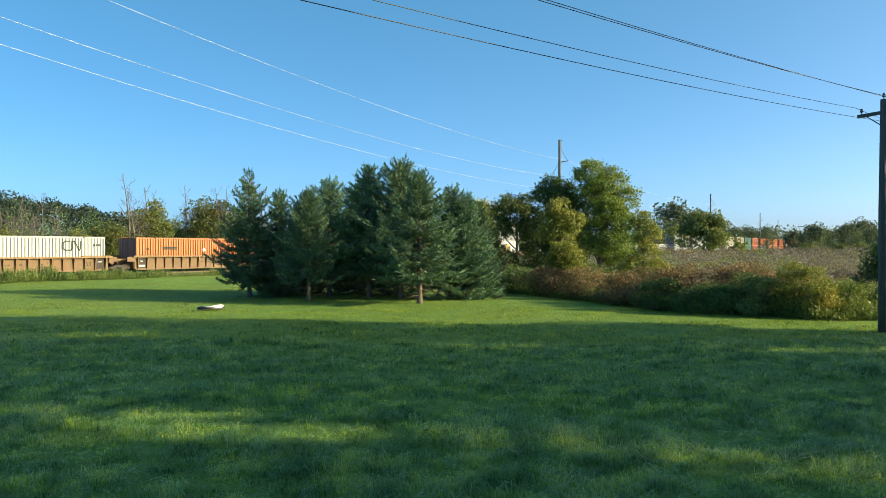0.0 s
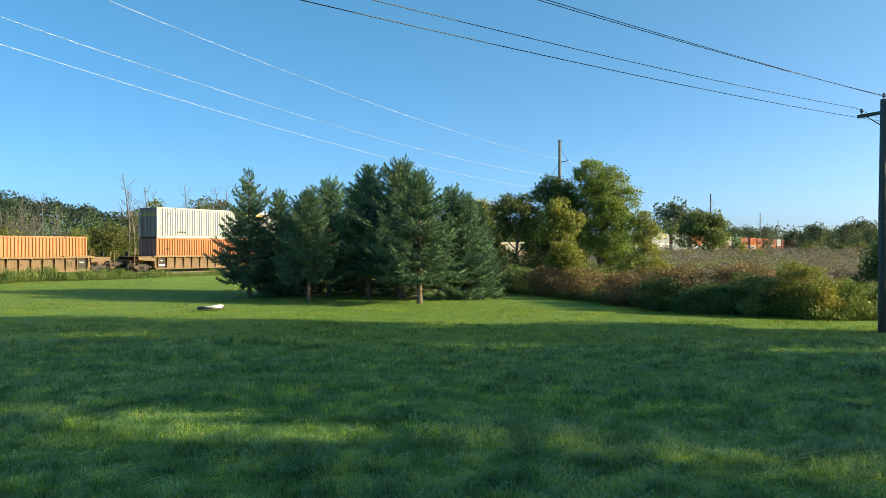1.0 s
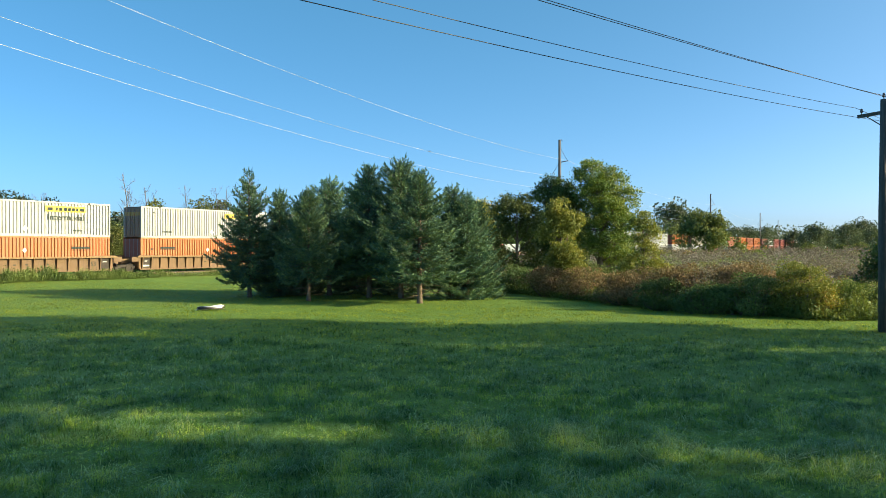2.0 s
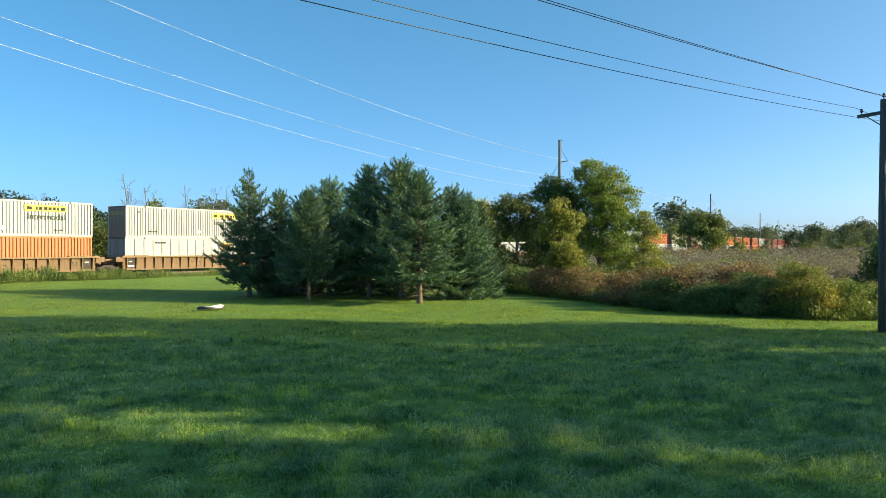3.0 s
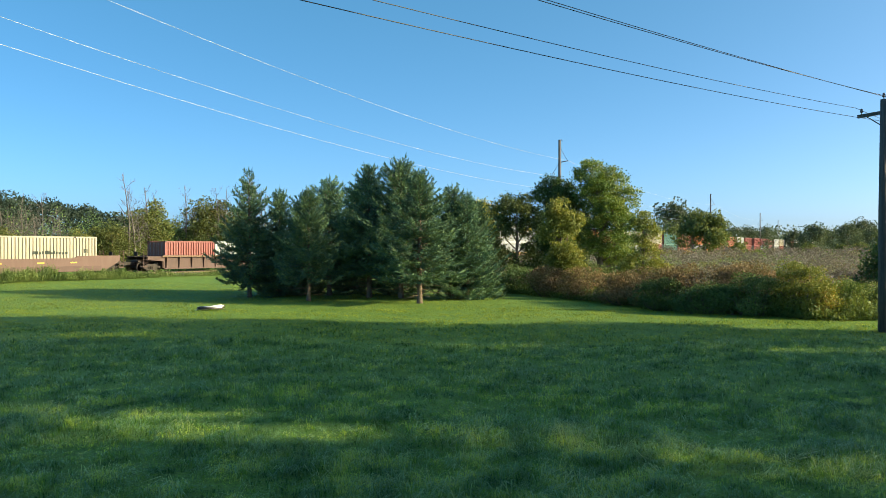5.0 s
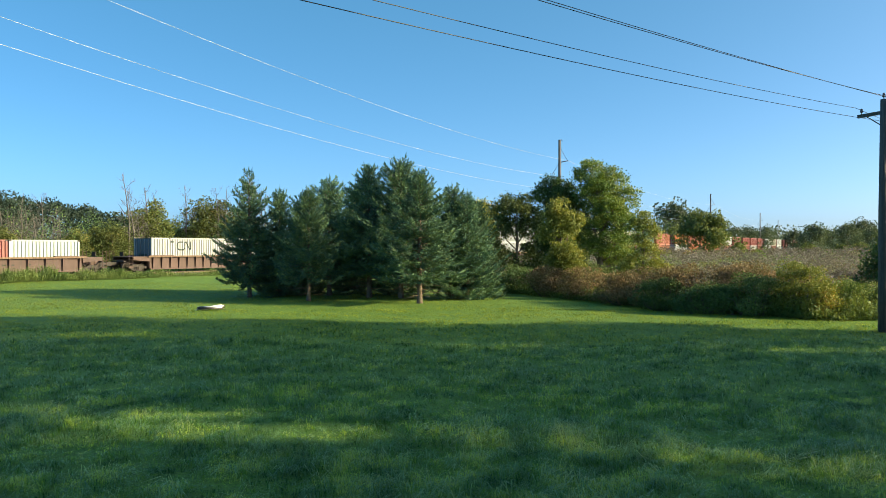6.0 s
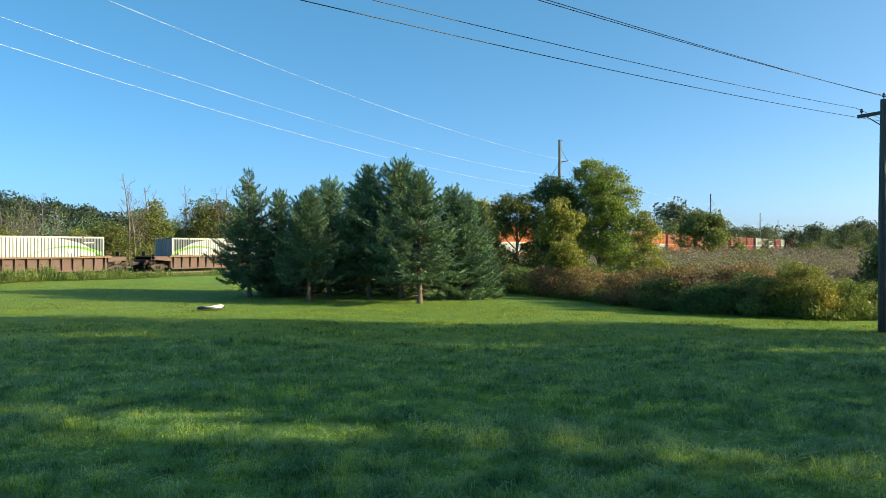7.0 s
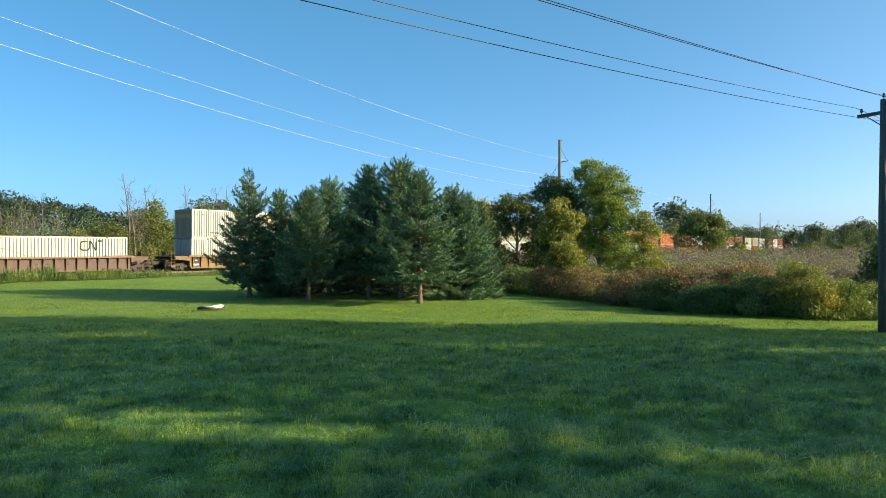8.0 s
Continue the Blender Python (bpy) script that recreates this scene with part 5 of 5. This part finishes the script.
def swoosh_box(u, turned):
    t, z = container(u, WELL_FLOOR, SWOOSH_TURNED if turned else SWOOSH, DOOR_DARK if not turned else DOOR_GREY, "white corrugated container with a navy corner and green arc")
    if turned:
        loop_logo(t, 11.5, 1.75, 0.78)
        diamond(t, 4.0, 1.7, 0.25)
    else:
        loop_logo(t, 3.0, 1.75, 0.8)
        diamond(t, 12.9, 1.65, 0.25)
        bars(t, 14.2, 2.35, (0.16, 0.1, 0.14, 0.14, 0.2), 0.09, WHITE_INK)
        part("logo", Build().box((0.0, -0.6, 0.6), (0.01, 0.6, 1.4)).mesh("logo", INK), t, "", pose(-0.008, 0, 0))
    bars(t, 2.2 if not turned else 13.2, 2.45, (0.14, 0.14), 0.18, INK)
    return t, z


def plain_box(u, z, mat, end_mat, label, **kw):
    return container(u, z, mat, end_mat, label, **kw)


def cream_box(u):
    t, z = container(u, WELL_FLOOR, BOX_CREAM, DOOR_DARK, "cream corrugated container with red spray-painted scrawl")
    for pts in ([(4.7, 2.35), (4.62, 1.5), (4.75, 1.05)], [(4.7, 2.35), (5.3, 2.4)], [(4.8, 1.1), (5.4, 1.2)], [(5.6, 1.35), (5.9, 1.3)], [(5.65, 2.2), (5.6, 1.9)], [(6.15, 1.2), (6.3, 2.3), (6.7, 2.45), (6.8, 1.9)], [(6.25, 1.7), (6.7, 1.75)],
                [(7.05, 2.0), (7.1, 1.3)], [(7.3, 1.7), (7.35, 1.15)], [(6.75, 1.6), (6.9, 1.1)]):
        stroke(t, "scrawl", pts, 0.15, INK_RED, "red-orange spray paint")
    x = 10.4
    for wd, h in ((0.42, 0.3), (0.16, 0.2), (0.14, 0.3), (0.42, 0.36), (0.18, 0.2), (0.12, 0.36), (0.12, 0.22), (0.24, 0.2), (0.18, 0.2), (0.2, 0.2)):
        plate(t, "marking", x, x + wd, 1.42, 1.42 + h * 0.8, INK)
        x += wd + 0.09
    diamond(t, 1.9, 1.5, 0.2)
    bars(t, 14.9, 1.5, (0.08, 0.08, 0.08), 0.35, INK)
    return t, z


# well cars -------------------------------------------------------------
def wheelset_mesh():
    b = Build()
    b.tube([(0, -0.95, 0), (0, 0.95, 0)], [0.08, 0.08], 8)
    for s in (-1, 1):
        b.tube([(0, s * 0.70, 0), (0, s * 0.72, 0), (0, s * 0.83, 0), (0, s * 0.83, 0), (0, s * 0.80, 0)], [0.51, 0.483, 0.475, 0.40, 0.36], 20)
        b.box((-0.3, s * 0.84 - 0.006, -0.03), (0.3, s * 0.84 + 0.006, 0.03))
    return b.mesh("wheelset", DARK_STEEL)


def truck_mesh():
    b = Build()
    for s in (-1, 1):
        y0, y1 = s * 1.02 - 0.07, s * 1.02 + 0.07
        b.prism([(-1.12, 0.58), (-0.7, 0.62), (-0.35, 0.78), (0.35, 0.78), (0.7, 0.62), (1.12, 0.58), (1.12, 0.42), (0.8, 0.40), (0.4, 0.2), (-0.4, 0.2), (-0.8, 0.40), (-1.12, 0.42)], y0, y1)
        for x in (-0.89, 0.89):
            b.tube([(x, s * 0.95, 0.483), (x, s * 1.14, 0.483)], [0.14, 0.12], 8)
        for x in (-0.18, 0, 0.18):
            b.tube([(x, s * 1.1, 0.3), (x, s * 1.1, 0.55)], [0.07, 0.07], 6)
    b.box((-0.25, -1.0, 0.5), (0.25, 1.0, 0.75))
    return b.mesh("truck", DARK_STEEL)


WHEELSETS = []


def add_truck(car, x):
    tr = part("truck", shared(("truck",), truck_mesh), car, "grimy cast steel bogie", pose(x, 0, 0))
    for q in (-0.89, 0.89):
        w = part("wheelset", shared(("wheelset",), wheelset_mesh), tr, "", pose(q, 0, 0.483))
        WHEELSETS.append((w, q))


def well_car(u, mat, length=BOX_L, joint_front=False, joint_rear=False, bays=16, smooth=False):
    """A well car: deep side sills with upright ribs, end platforms over the bogies.
    joint_*: shares its bogie there with the neighbouring well."""
    label = {"car_yellow": "dirty yellow well car with ribbed side sills", "car_brown": "brown rusty well car with ribbed side sills", "car_red_brown": "faded red-brown well car with smooth tall side sills"}[mat.name]
    t = thing("well_car", pose(0, 0, 0), label, "railway car", "well cars of the train")
    fr, rr = (1.62, 1.62)
    w = 1.50
    a0, a1 = -0.25, length + 0.25
    # side sills
    for s in (-1, 1):
        if smooth:
            b = Build().prism([(a0 - 1.9, 1.15), (a0 - 1.2, 0.75), (a0 - 0.2, 0.28), (a1 + 0.2, 0.28), (a1 + 1.2, 0.75), (a1 + 1.9, 1.15), (a1 + 1.9, 1.62), (a1 - 2.2, 1.62), (a1 - 2.5, 1.42), (2.25, 1.42), (1.95, 1.62), (a0 - 1.9, 1.62)], -0.03, 0.03)
            p = part("side_sill", shared(("smooth", length), lambda: b.mesh("side_sill", mat)), t, "", pose(0, s * w, 0))
            lower = shared(("ledge", length), lambda: Build().box((a0, -0.08, 0.28), (a1, 0.08, 0.75)).mesh("lower_sill", CAR_BROWN))
            part("lower_sill", lower, p, "darker lower band")
        else:
            web = shared(("web", mat.name, length), lambda: Build().box((a0, 0, 0.34), (a1, 0.03, 1.48)).mesh("side_sill", mat))
            p = part("side_sill", web, t, "", pose(0, s * (w - 0.13), 0, 0, 0, 0 if s < 0 else 180) if s < 0 else pose(length, s * (w - 0.13), 0, 0, 0, 180))
            rib = shared(("rib", mat.name), lambda: Build().prism([(-0.22, 1.44), (0.0, 1.44), (0.0, 0.38), (-0.10, 0.38)], -0.04, 0.04, "x").mesh("rib", mat))
            for k in range(bays + 1):
                part("rib", rib, p, "", pose(0.05 + (length - 0.1) * k / bays, 0, 0))
            chord = shared(("chord", mat.name, length), lambda: Build().box((a0 - 0.3, -0.26, 1.42), (a1 + 0.3, 0.06, 1.56)).mesh("top_chord", CHORD_WORN if mat is CAR_YELLOW else CHORD_BROWN))
            part("top_chord", chord, p, "worn top edge, brighter paint")
            sill = shared(("sill", mat.name, length), lambda: Build().box((a0, -0.17, 0.27), (a1, 0.05, 0.38)).mesh("bottom_sill", mat))
            part("bottom_sill", sill, p)
            ledge = shared(("cover", mat.name), lambda: Build().box((-0.4, -0.24, 1.56), (2.3, 0.1, 1.62)).mesh("guide", mat))
            part("guide", ledge, p)
            part("guide", ledge, p, "", pose(length - 1.9, 0, 0))
    part("well_floor", shared(("floor", length), lambda: Build().box((0, -1.2, 0.27), (length, 1.2, 0.345)).mesh("well_floor", DARK_STEEL)), t)
    for end, joint in ((0, joint_front), (1, joint_rear)):
        reach = 1.5 if joint else 2.7
        base = pose(0, 0, 0) if end == 0 else pose(length, 0, 0, 0, 0, 180)
        key = ("platform", mat.name, joint)

        def make_platform():
            b = Build()
            if joint:
                b.box((-1.45, -0.45, 0.85), (0.05, 0.45, 1.3))
                b.prism([(-1.1, 1.05), (-0.25, 1.05), (-0.25, 1.48), (-1.1, 1.48)], -1.5, -1.36)
                b.prism([(-1.1, 1.05), (-0.25, 1.05), (-0.25, 1.48), (-1.1, 1.48)], 1.36, 1.5)
                b.box((-0.3, -1.3, 0.4), (-0.22, 1.3, 1.48))
            else:
                b.box((-2.5, -0.4, 0.8), (0.05, 0.4, 1.2))
                for s in (-1.5, 1.36):
                    b.prism([(-2.1, 1.18), (-0.25, 1.02), (-0.25, 1.48), (-2.1, 1.48)], s, s + 0.14)
                b.box((-2.2, -1.48, 1.44), (-0.2, 1.48, 1.5))
                b.box((-0.3, -1.3, 0.4), (-0.22, 1.3, 1.48))
            return b.mesh("end_platform", mat)
        plat = part("end_platform", shared(key, make_platform), t, "", base)
        if not joint:
            def make_ladder():
                b = Build()
                for x in (-2.55, -2.15):
                    b.tube([(x, -1.46, 0.55), (x, -1.46, 2.05)], [0.022, 0.022], 5)
                for z in (0.6, 0.9, 1.2, 1.75, 2.0):
                    b.tube([(-2.55, -1.46, z), (-2.15, -1.46, z)], [0.018, 0.018], 5)
                b.box((-2.62, -1.5, 0.5), (-2.1, -1.2, 0.56))
                return b.mesh("ladder", CAR_YELLOW if mat is CAR_YELLOW else CAR_BROWN)
            lad = shared(("ladder", mat.name), make_ladder)
            part("ladder", lad, plat)
            part("ladder", lad, plat, "", pose(0, 0, 0) @ Matrix.Translation((-4.7, 0, 0)) @ pose(0, 0, 0, 0, 0, 180))
            part("coupler", shared(("coupler",), lambda: Build().box((-3.6, -0.13, 0.72), (-2.4, 0.13, 0.98)).box((-3.75, -0.2, 0.66), (-3.45, 0.2, 1.04)).mesh("coupler", DARK_STEEL)), plat)
            part("brake_rigging", shared(("rig",), lambda: Build().box((-2.7, -0.9, 1.0), (-2.45, 0.9, 1.12)).tube([(-2.6, -0.5, 1.1), (-2.6, -0.5, 1.75)], [0.02, 0.02], 5).box((-2.66, -0.75, 1.55), (-2.6, -0.25, 1.95)).mesh("brake_rigging", DARK_STEEL)), plat)
    if joint_front:
        add_truck(t, -1.62)
    else:
        add_truck(t, -1.45)
    if not joint_rear:
        add_truck(t, length + 1.45)
    # stencils on the lawn side
    y = -w - 0.03
    if not smooth:
        def stencil(name, x0, x1, z0, z1, m2, yy=-1.372):
            part(name, Build().box((x0, yy - 0.006, z0), (x1, yy, z1)).mesh(name, m2), t)
        if mat is CAR_YELLOW:
            stencil("stencil_plate", length - 1.0, length - 0.05, 0.45, 1.35, DARK_STEEL)
            stencil("marking", length - 0.75, length - 0.35, 1.04, 1.1, WHITE_INK, -1.379)
            stencil("stencil_plate", 0.1, 0.95, 0.45, 1.35, DARK_STEEL)
            stencil("marking", 0.2, 0.85, 0.58, 0.72, WHITE_INK, -1.379)
            stencil("marking", 0.35, 0.65, 1.05, 1.11, WHITE_INK, -1.379)
            lettering(t, "53", length - 1.95, 0.72, 0.55, INK, "black length stencil", -1.378)
        for x in (length * 0.46, length * 0.52, length * 0.63):
            stencil("marking", x, x + 0.22, 0.88, 0.97, INK)
    else:
        yy = -w - 0.036
        def dab(name, x0, x1, z0, z1, m2):
            part(name, Build().box((x0, yy - 0.006, z0), (x1, yy, z1)).mesh(name, m2), t)
        for x in (7.1, 10.6, 13.5):
            dab("reflector", x, x + 0.6, 1.0, 1.1, YELLOW)
        dab("reflector", -1.2, 0.4, 0.92, 1.04, YELLOW)
        rng = np.random.default_rng(77)
        for k in range(16):
            x, z, w2, h2 = 0.3 + 3.4 * k / 15 + rng.uniform(-0.1, 0.1), rng.uniform(0.5, 0.75), rng.uniform(0.25, 0.5), rng.uniform(0.35, 0.6)
            part("scrawl", Build().prism([(x, z), (x + w2, z + rng.uniform(-0.1, 0.1)), (x + w2 * 0.9, z + h2), (x + w2 * 0.1, z + h2 * rng.uniform(0.7, 1))], yy - 0.048 - 0.0006 * k, yy).mesh("scrawl", SMUDGE), t, "faded yellow spray paint")
        part("scrawl", Build().prism([(3.3, 0.86), (3.8, 0.8), (4.0, 1.02), (3.5, 1.1)], yy - 0.066, yy - 0.06).mesh("scrawl", YELLOW), t)
        for k in range(5):
            x = 6.0 + 0.22 * k
            part("scrawl", Build().prism([(x, 0.45 + 0.1 * (k % 2)), (x + 0.14, 0.5), (x + 0.18, 1.35), (x + 0.03, 1.25 + 0.1 * (k % 2))], yy - 0.06, yy).mesh("scrawl", INK_BLUE), t, "blue spray paint")
        for k in range(8):
            dab("marking", 3.9 + k * 0.27, 4.1 + k * 0.27, 1.14, 1.3, WHITE_INK)
    t["at"] = u
    return t


TRAIN = []          # (thing, place along the track at the start, height over the rails)


def load(made):
    t, z = made
    TRAIN.append((t, t["at"], z))


def roll(t):
    TRAIN.append((t, t["at"], 0.0))


UP = WELL_FLOOR + BOX_H + 0.01
# nearest set
roll(well_car(27.04, CAR_YELLOW, joint_rear=True))
t, z = plain_box(27.04, WELL_FLOOR, BOX_WHITE, DOOR_GREY, "white corrugated container with a black ribbon logo")
loop_logo(t, 12.2, 1.75, 0.8)
bars(t, 15.0, 2.1, (0.2, 0.14, 0.24), 0.16, INK)
load((t, z))
roll(well_car(46.42, CAR_YELLOW, joint_front=True))
load(orange_box(46.42, WELL_FLOOR, 2.9))
roll(well_car(69.75, CAR_YELLOW, joint_rear=True))
load(orange_box(69.75, WELL_FLOOR, 12.5))
load(white_hi_box(69.8, UP))
roll(well_car(89.13, CAR_YELLOW, joint_front=True, joint_rear=True))
load(orange_box(89.13, WELL_FLOOR, 2.2))
load(white_hi_box(89.18, UP))
roll(well_car(108.61, CAR_YELLOW, joint_front=True))
load(panel_box(108.61, WELL_FLOOR))
load(white_hi_box(108.66, UP))
roll(well_car(131.84, CAR_RUST, smooth=True))
load(cream_box(131.84))
roll(well_car(155.2, CAR_BROWN, 12.2, bays=8))
load(plain_box(155.2, WELL_FLOOR, BOX_RED, DOOR_RED, "short rust-red corrugated container", length=6.06, height=2.59, pitch=0.3))
load(plain_box(161.4, WELL_FLOOR, BOX_PALE, DOOR_GREY, "short pale grey corrugated container", length=6.06, height=2.59, pitch=0.3))
roll(well_car(174.79, CAR_BROWN))
load(swoosh_box(174.79, False))
roll(well_car(198.28, CAR_BROWN))
load(swoosh_box(198.28, True))
roll(well_car(221.72, CAR_YELLOW, joint_rear=True, smooth=False))
load(plain_box(221.72, WELL_FLOOR, BOX_WHITE, DOOR_GREY, "white corrugated container low in the well car"))
load(white_hi_box(221.77, UP))

# the rest of the train, far off behind the trees
STACKS = [(241.2, BOX_WHITE, BOX_WHITE, 0), (262.0, BOX_WHITE, BOX_ORANGE, 0), (282.6, BOX_WHITE, BOX_CREAM, 0),
          (303.2, BOX_RED, BOX_CREAM, 1), (317.5, BOX_GREEN, BOX_GREEN, 1), (331.8, BOX_VERMILION, BOX_VERMILION, 1), (349.0, BOX_WHITE, BOX_ORANGE, 1), (363.3, BOX_ORANGE, BOX_VERMILION, 1), (377.6, BOX_VERMILION, BOX_ORANGE, 1),
          (394.9, BOX_ORANGE, BOX_VERMILION, 1), (409.2, BOX_RED, BOX_WHITE, 1), (423.5, BOX_RED, BOX_RED, 1), (440.8, BOX_RED, BOX_RED, 1), (455.1, BOX_WHITE, BOX_RED, 1), (469.4, BOX_RED, BOX_RED, 1),
          (486.7, BOX_WHITE, BOX_WHITE, 1), (501.0, BOX_RED, BOX_CREAM, 1), (515.3, BOX_WHITE, BOX_WHITE, 1), (532.6, BOX_RED, BOX_RED, 1), (546.9, BOX_WHITE, BOX_WHITE, 1), (561.2, BOX_WHITE, BOX_RED, 1),
          (578.5, BOX_RED, BOX_RED, 1), (592.8, BOX_WHITE, BOX_WHITE, 1), (607.1, BOX_WHITE, BOX_CREAM, 1), (624.4, BOX_RED, BOX_RED, 1), (638.7, BOX_WHITE, BOX_WHITE, 1)]
COLOUR_WORD = {"container_white": "white", "container_vermilion": "vermilion", "container_orange": "orange", "container_cream": "cream", "container_green": "green", "container_red": "red"}
for k, (u, low, high, short) in enumerate(STACKS):
    place = (k + 1) % 3 if k < 3 else k % 3
    size = 12.2 if short else BOX_L
    roll(well_car(u, CAR_YELLOW if k % 2 else CAR_BROWN, size, joint_front=place != 0, joint_rear=place != 2, bays=12 if short else 16))
    load(plain_box(u, WELL_FLOOR, low, DOOR_GREY, COLOUR_WORD[low.name] + " corrugated container low in a far well car", length=size))
    load(plain_box(u + 0.05, UP, high, DOOR_RED, COLOUR_WORD[high.name] + " corrugated container stacked on another, far off", length=size))


# ---- coil of pipe left on the lawn ----
def pipe_bundle(x, y):
    t = thing("pipe_bundle", pose(x, y, 0.02, 0, 0, 8), "bundle of white plastic pipes and boards lying on the lawn", "pipes")
    rng = np.random.default_rng(300)
    for i in range(11):
        f = i / 10
        a = (-0.62 + rng.uniform(-0.05, 0.05), 0.3 - 0.6 * f, 0.03 + 0.05 * (i % 3))
        b = (0.5 + rng.uniform(-0.12, 0.12), 0.12 - 0.24 * f, 0.22 - 0.15 * f + 0.02 * (i % 2))
        part("pipe", Build().tube([a, b], [0.03, 0.03], 7).mesh("pipe", PLASTIC if i % 2 else DARK_STEEL, True), t)
    return t


pipe_bundle(-10.7, 36.4)


# ---- a small insect that crosses in flight ----
def insect_thing():
    t = thing("flying_insect", pose(12, 8, 4), "small dark insect in level flight", "insect")
    part("body", Build().tube([(-0.011, 0, 0), (-0.009, 0, 0), (-0.003, 0, 0), (0.003, 0, 0.001), (0.008, 0, 0), (0.011, 0, 0)], [0.001, 0.0025, 0.003, 0.0035, 0.003, 0.001], 8).mesh("body", DARK_STEEL, True), t)
    for s in (-1, 1):
        part("wing", Build().prism([(-0.002, 0.0), (0.004, 0.0), (0.005, s * 0.009), (0.001, s * 0.013), (-0.003, s * 0.008)], 0.002, 0.0025, "z").mesh("wing", DARK_STEEL), t)
    return t


INSECT = insect_thing()


# ---- what moves: the train and the insect ----
def motions():
    walk(INSECT, [(s, pose(2.91 - 6.09 * (s - 1.5), 8.0, 3.94 - 0.115 * (s - 1.5), 12 if int(s * 2) % 2 else -12, 0, 180)) for s in [i * 0.5 for i in range(17)]])
    times = [i * 0.5 for i in range(17)]
    for t, u, z in TRAIN:
        walk(t, [(s, TRACK @ Matrix.Translation((u - SPEED * s, 0, z))) for s in times])
    spin = SPEED / 0.483
    for w, q in WHEELSETS:
        walk(w, [(i / FPS, Matrix.Translation((q, 0, 0.483)) @ Matrix.Rotation(-spin * i / FPS, 4, "Y")) for i in range(int(SECONDS * FPS) + 1)])


motions()
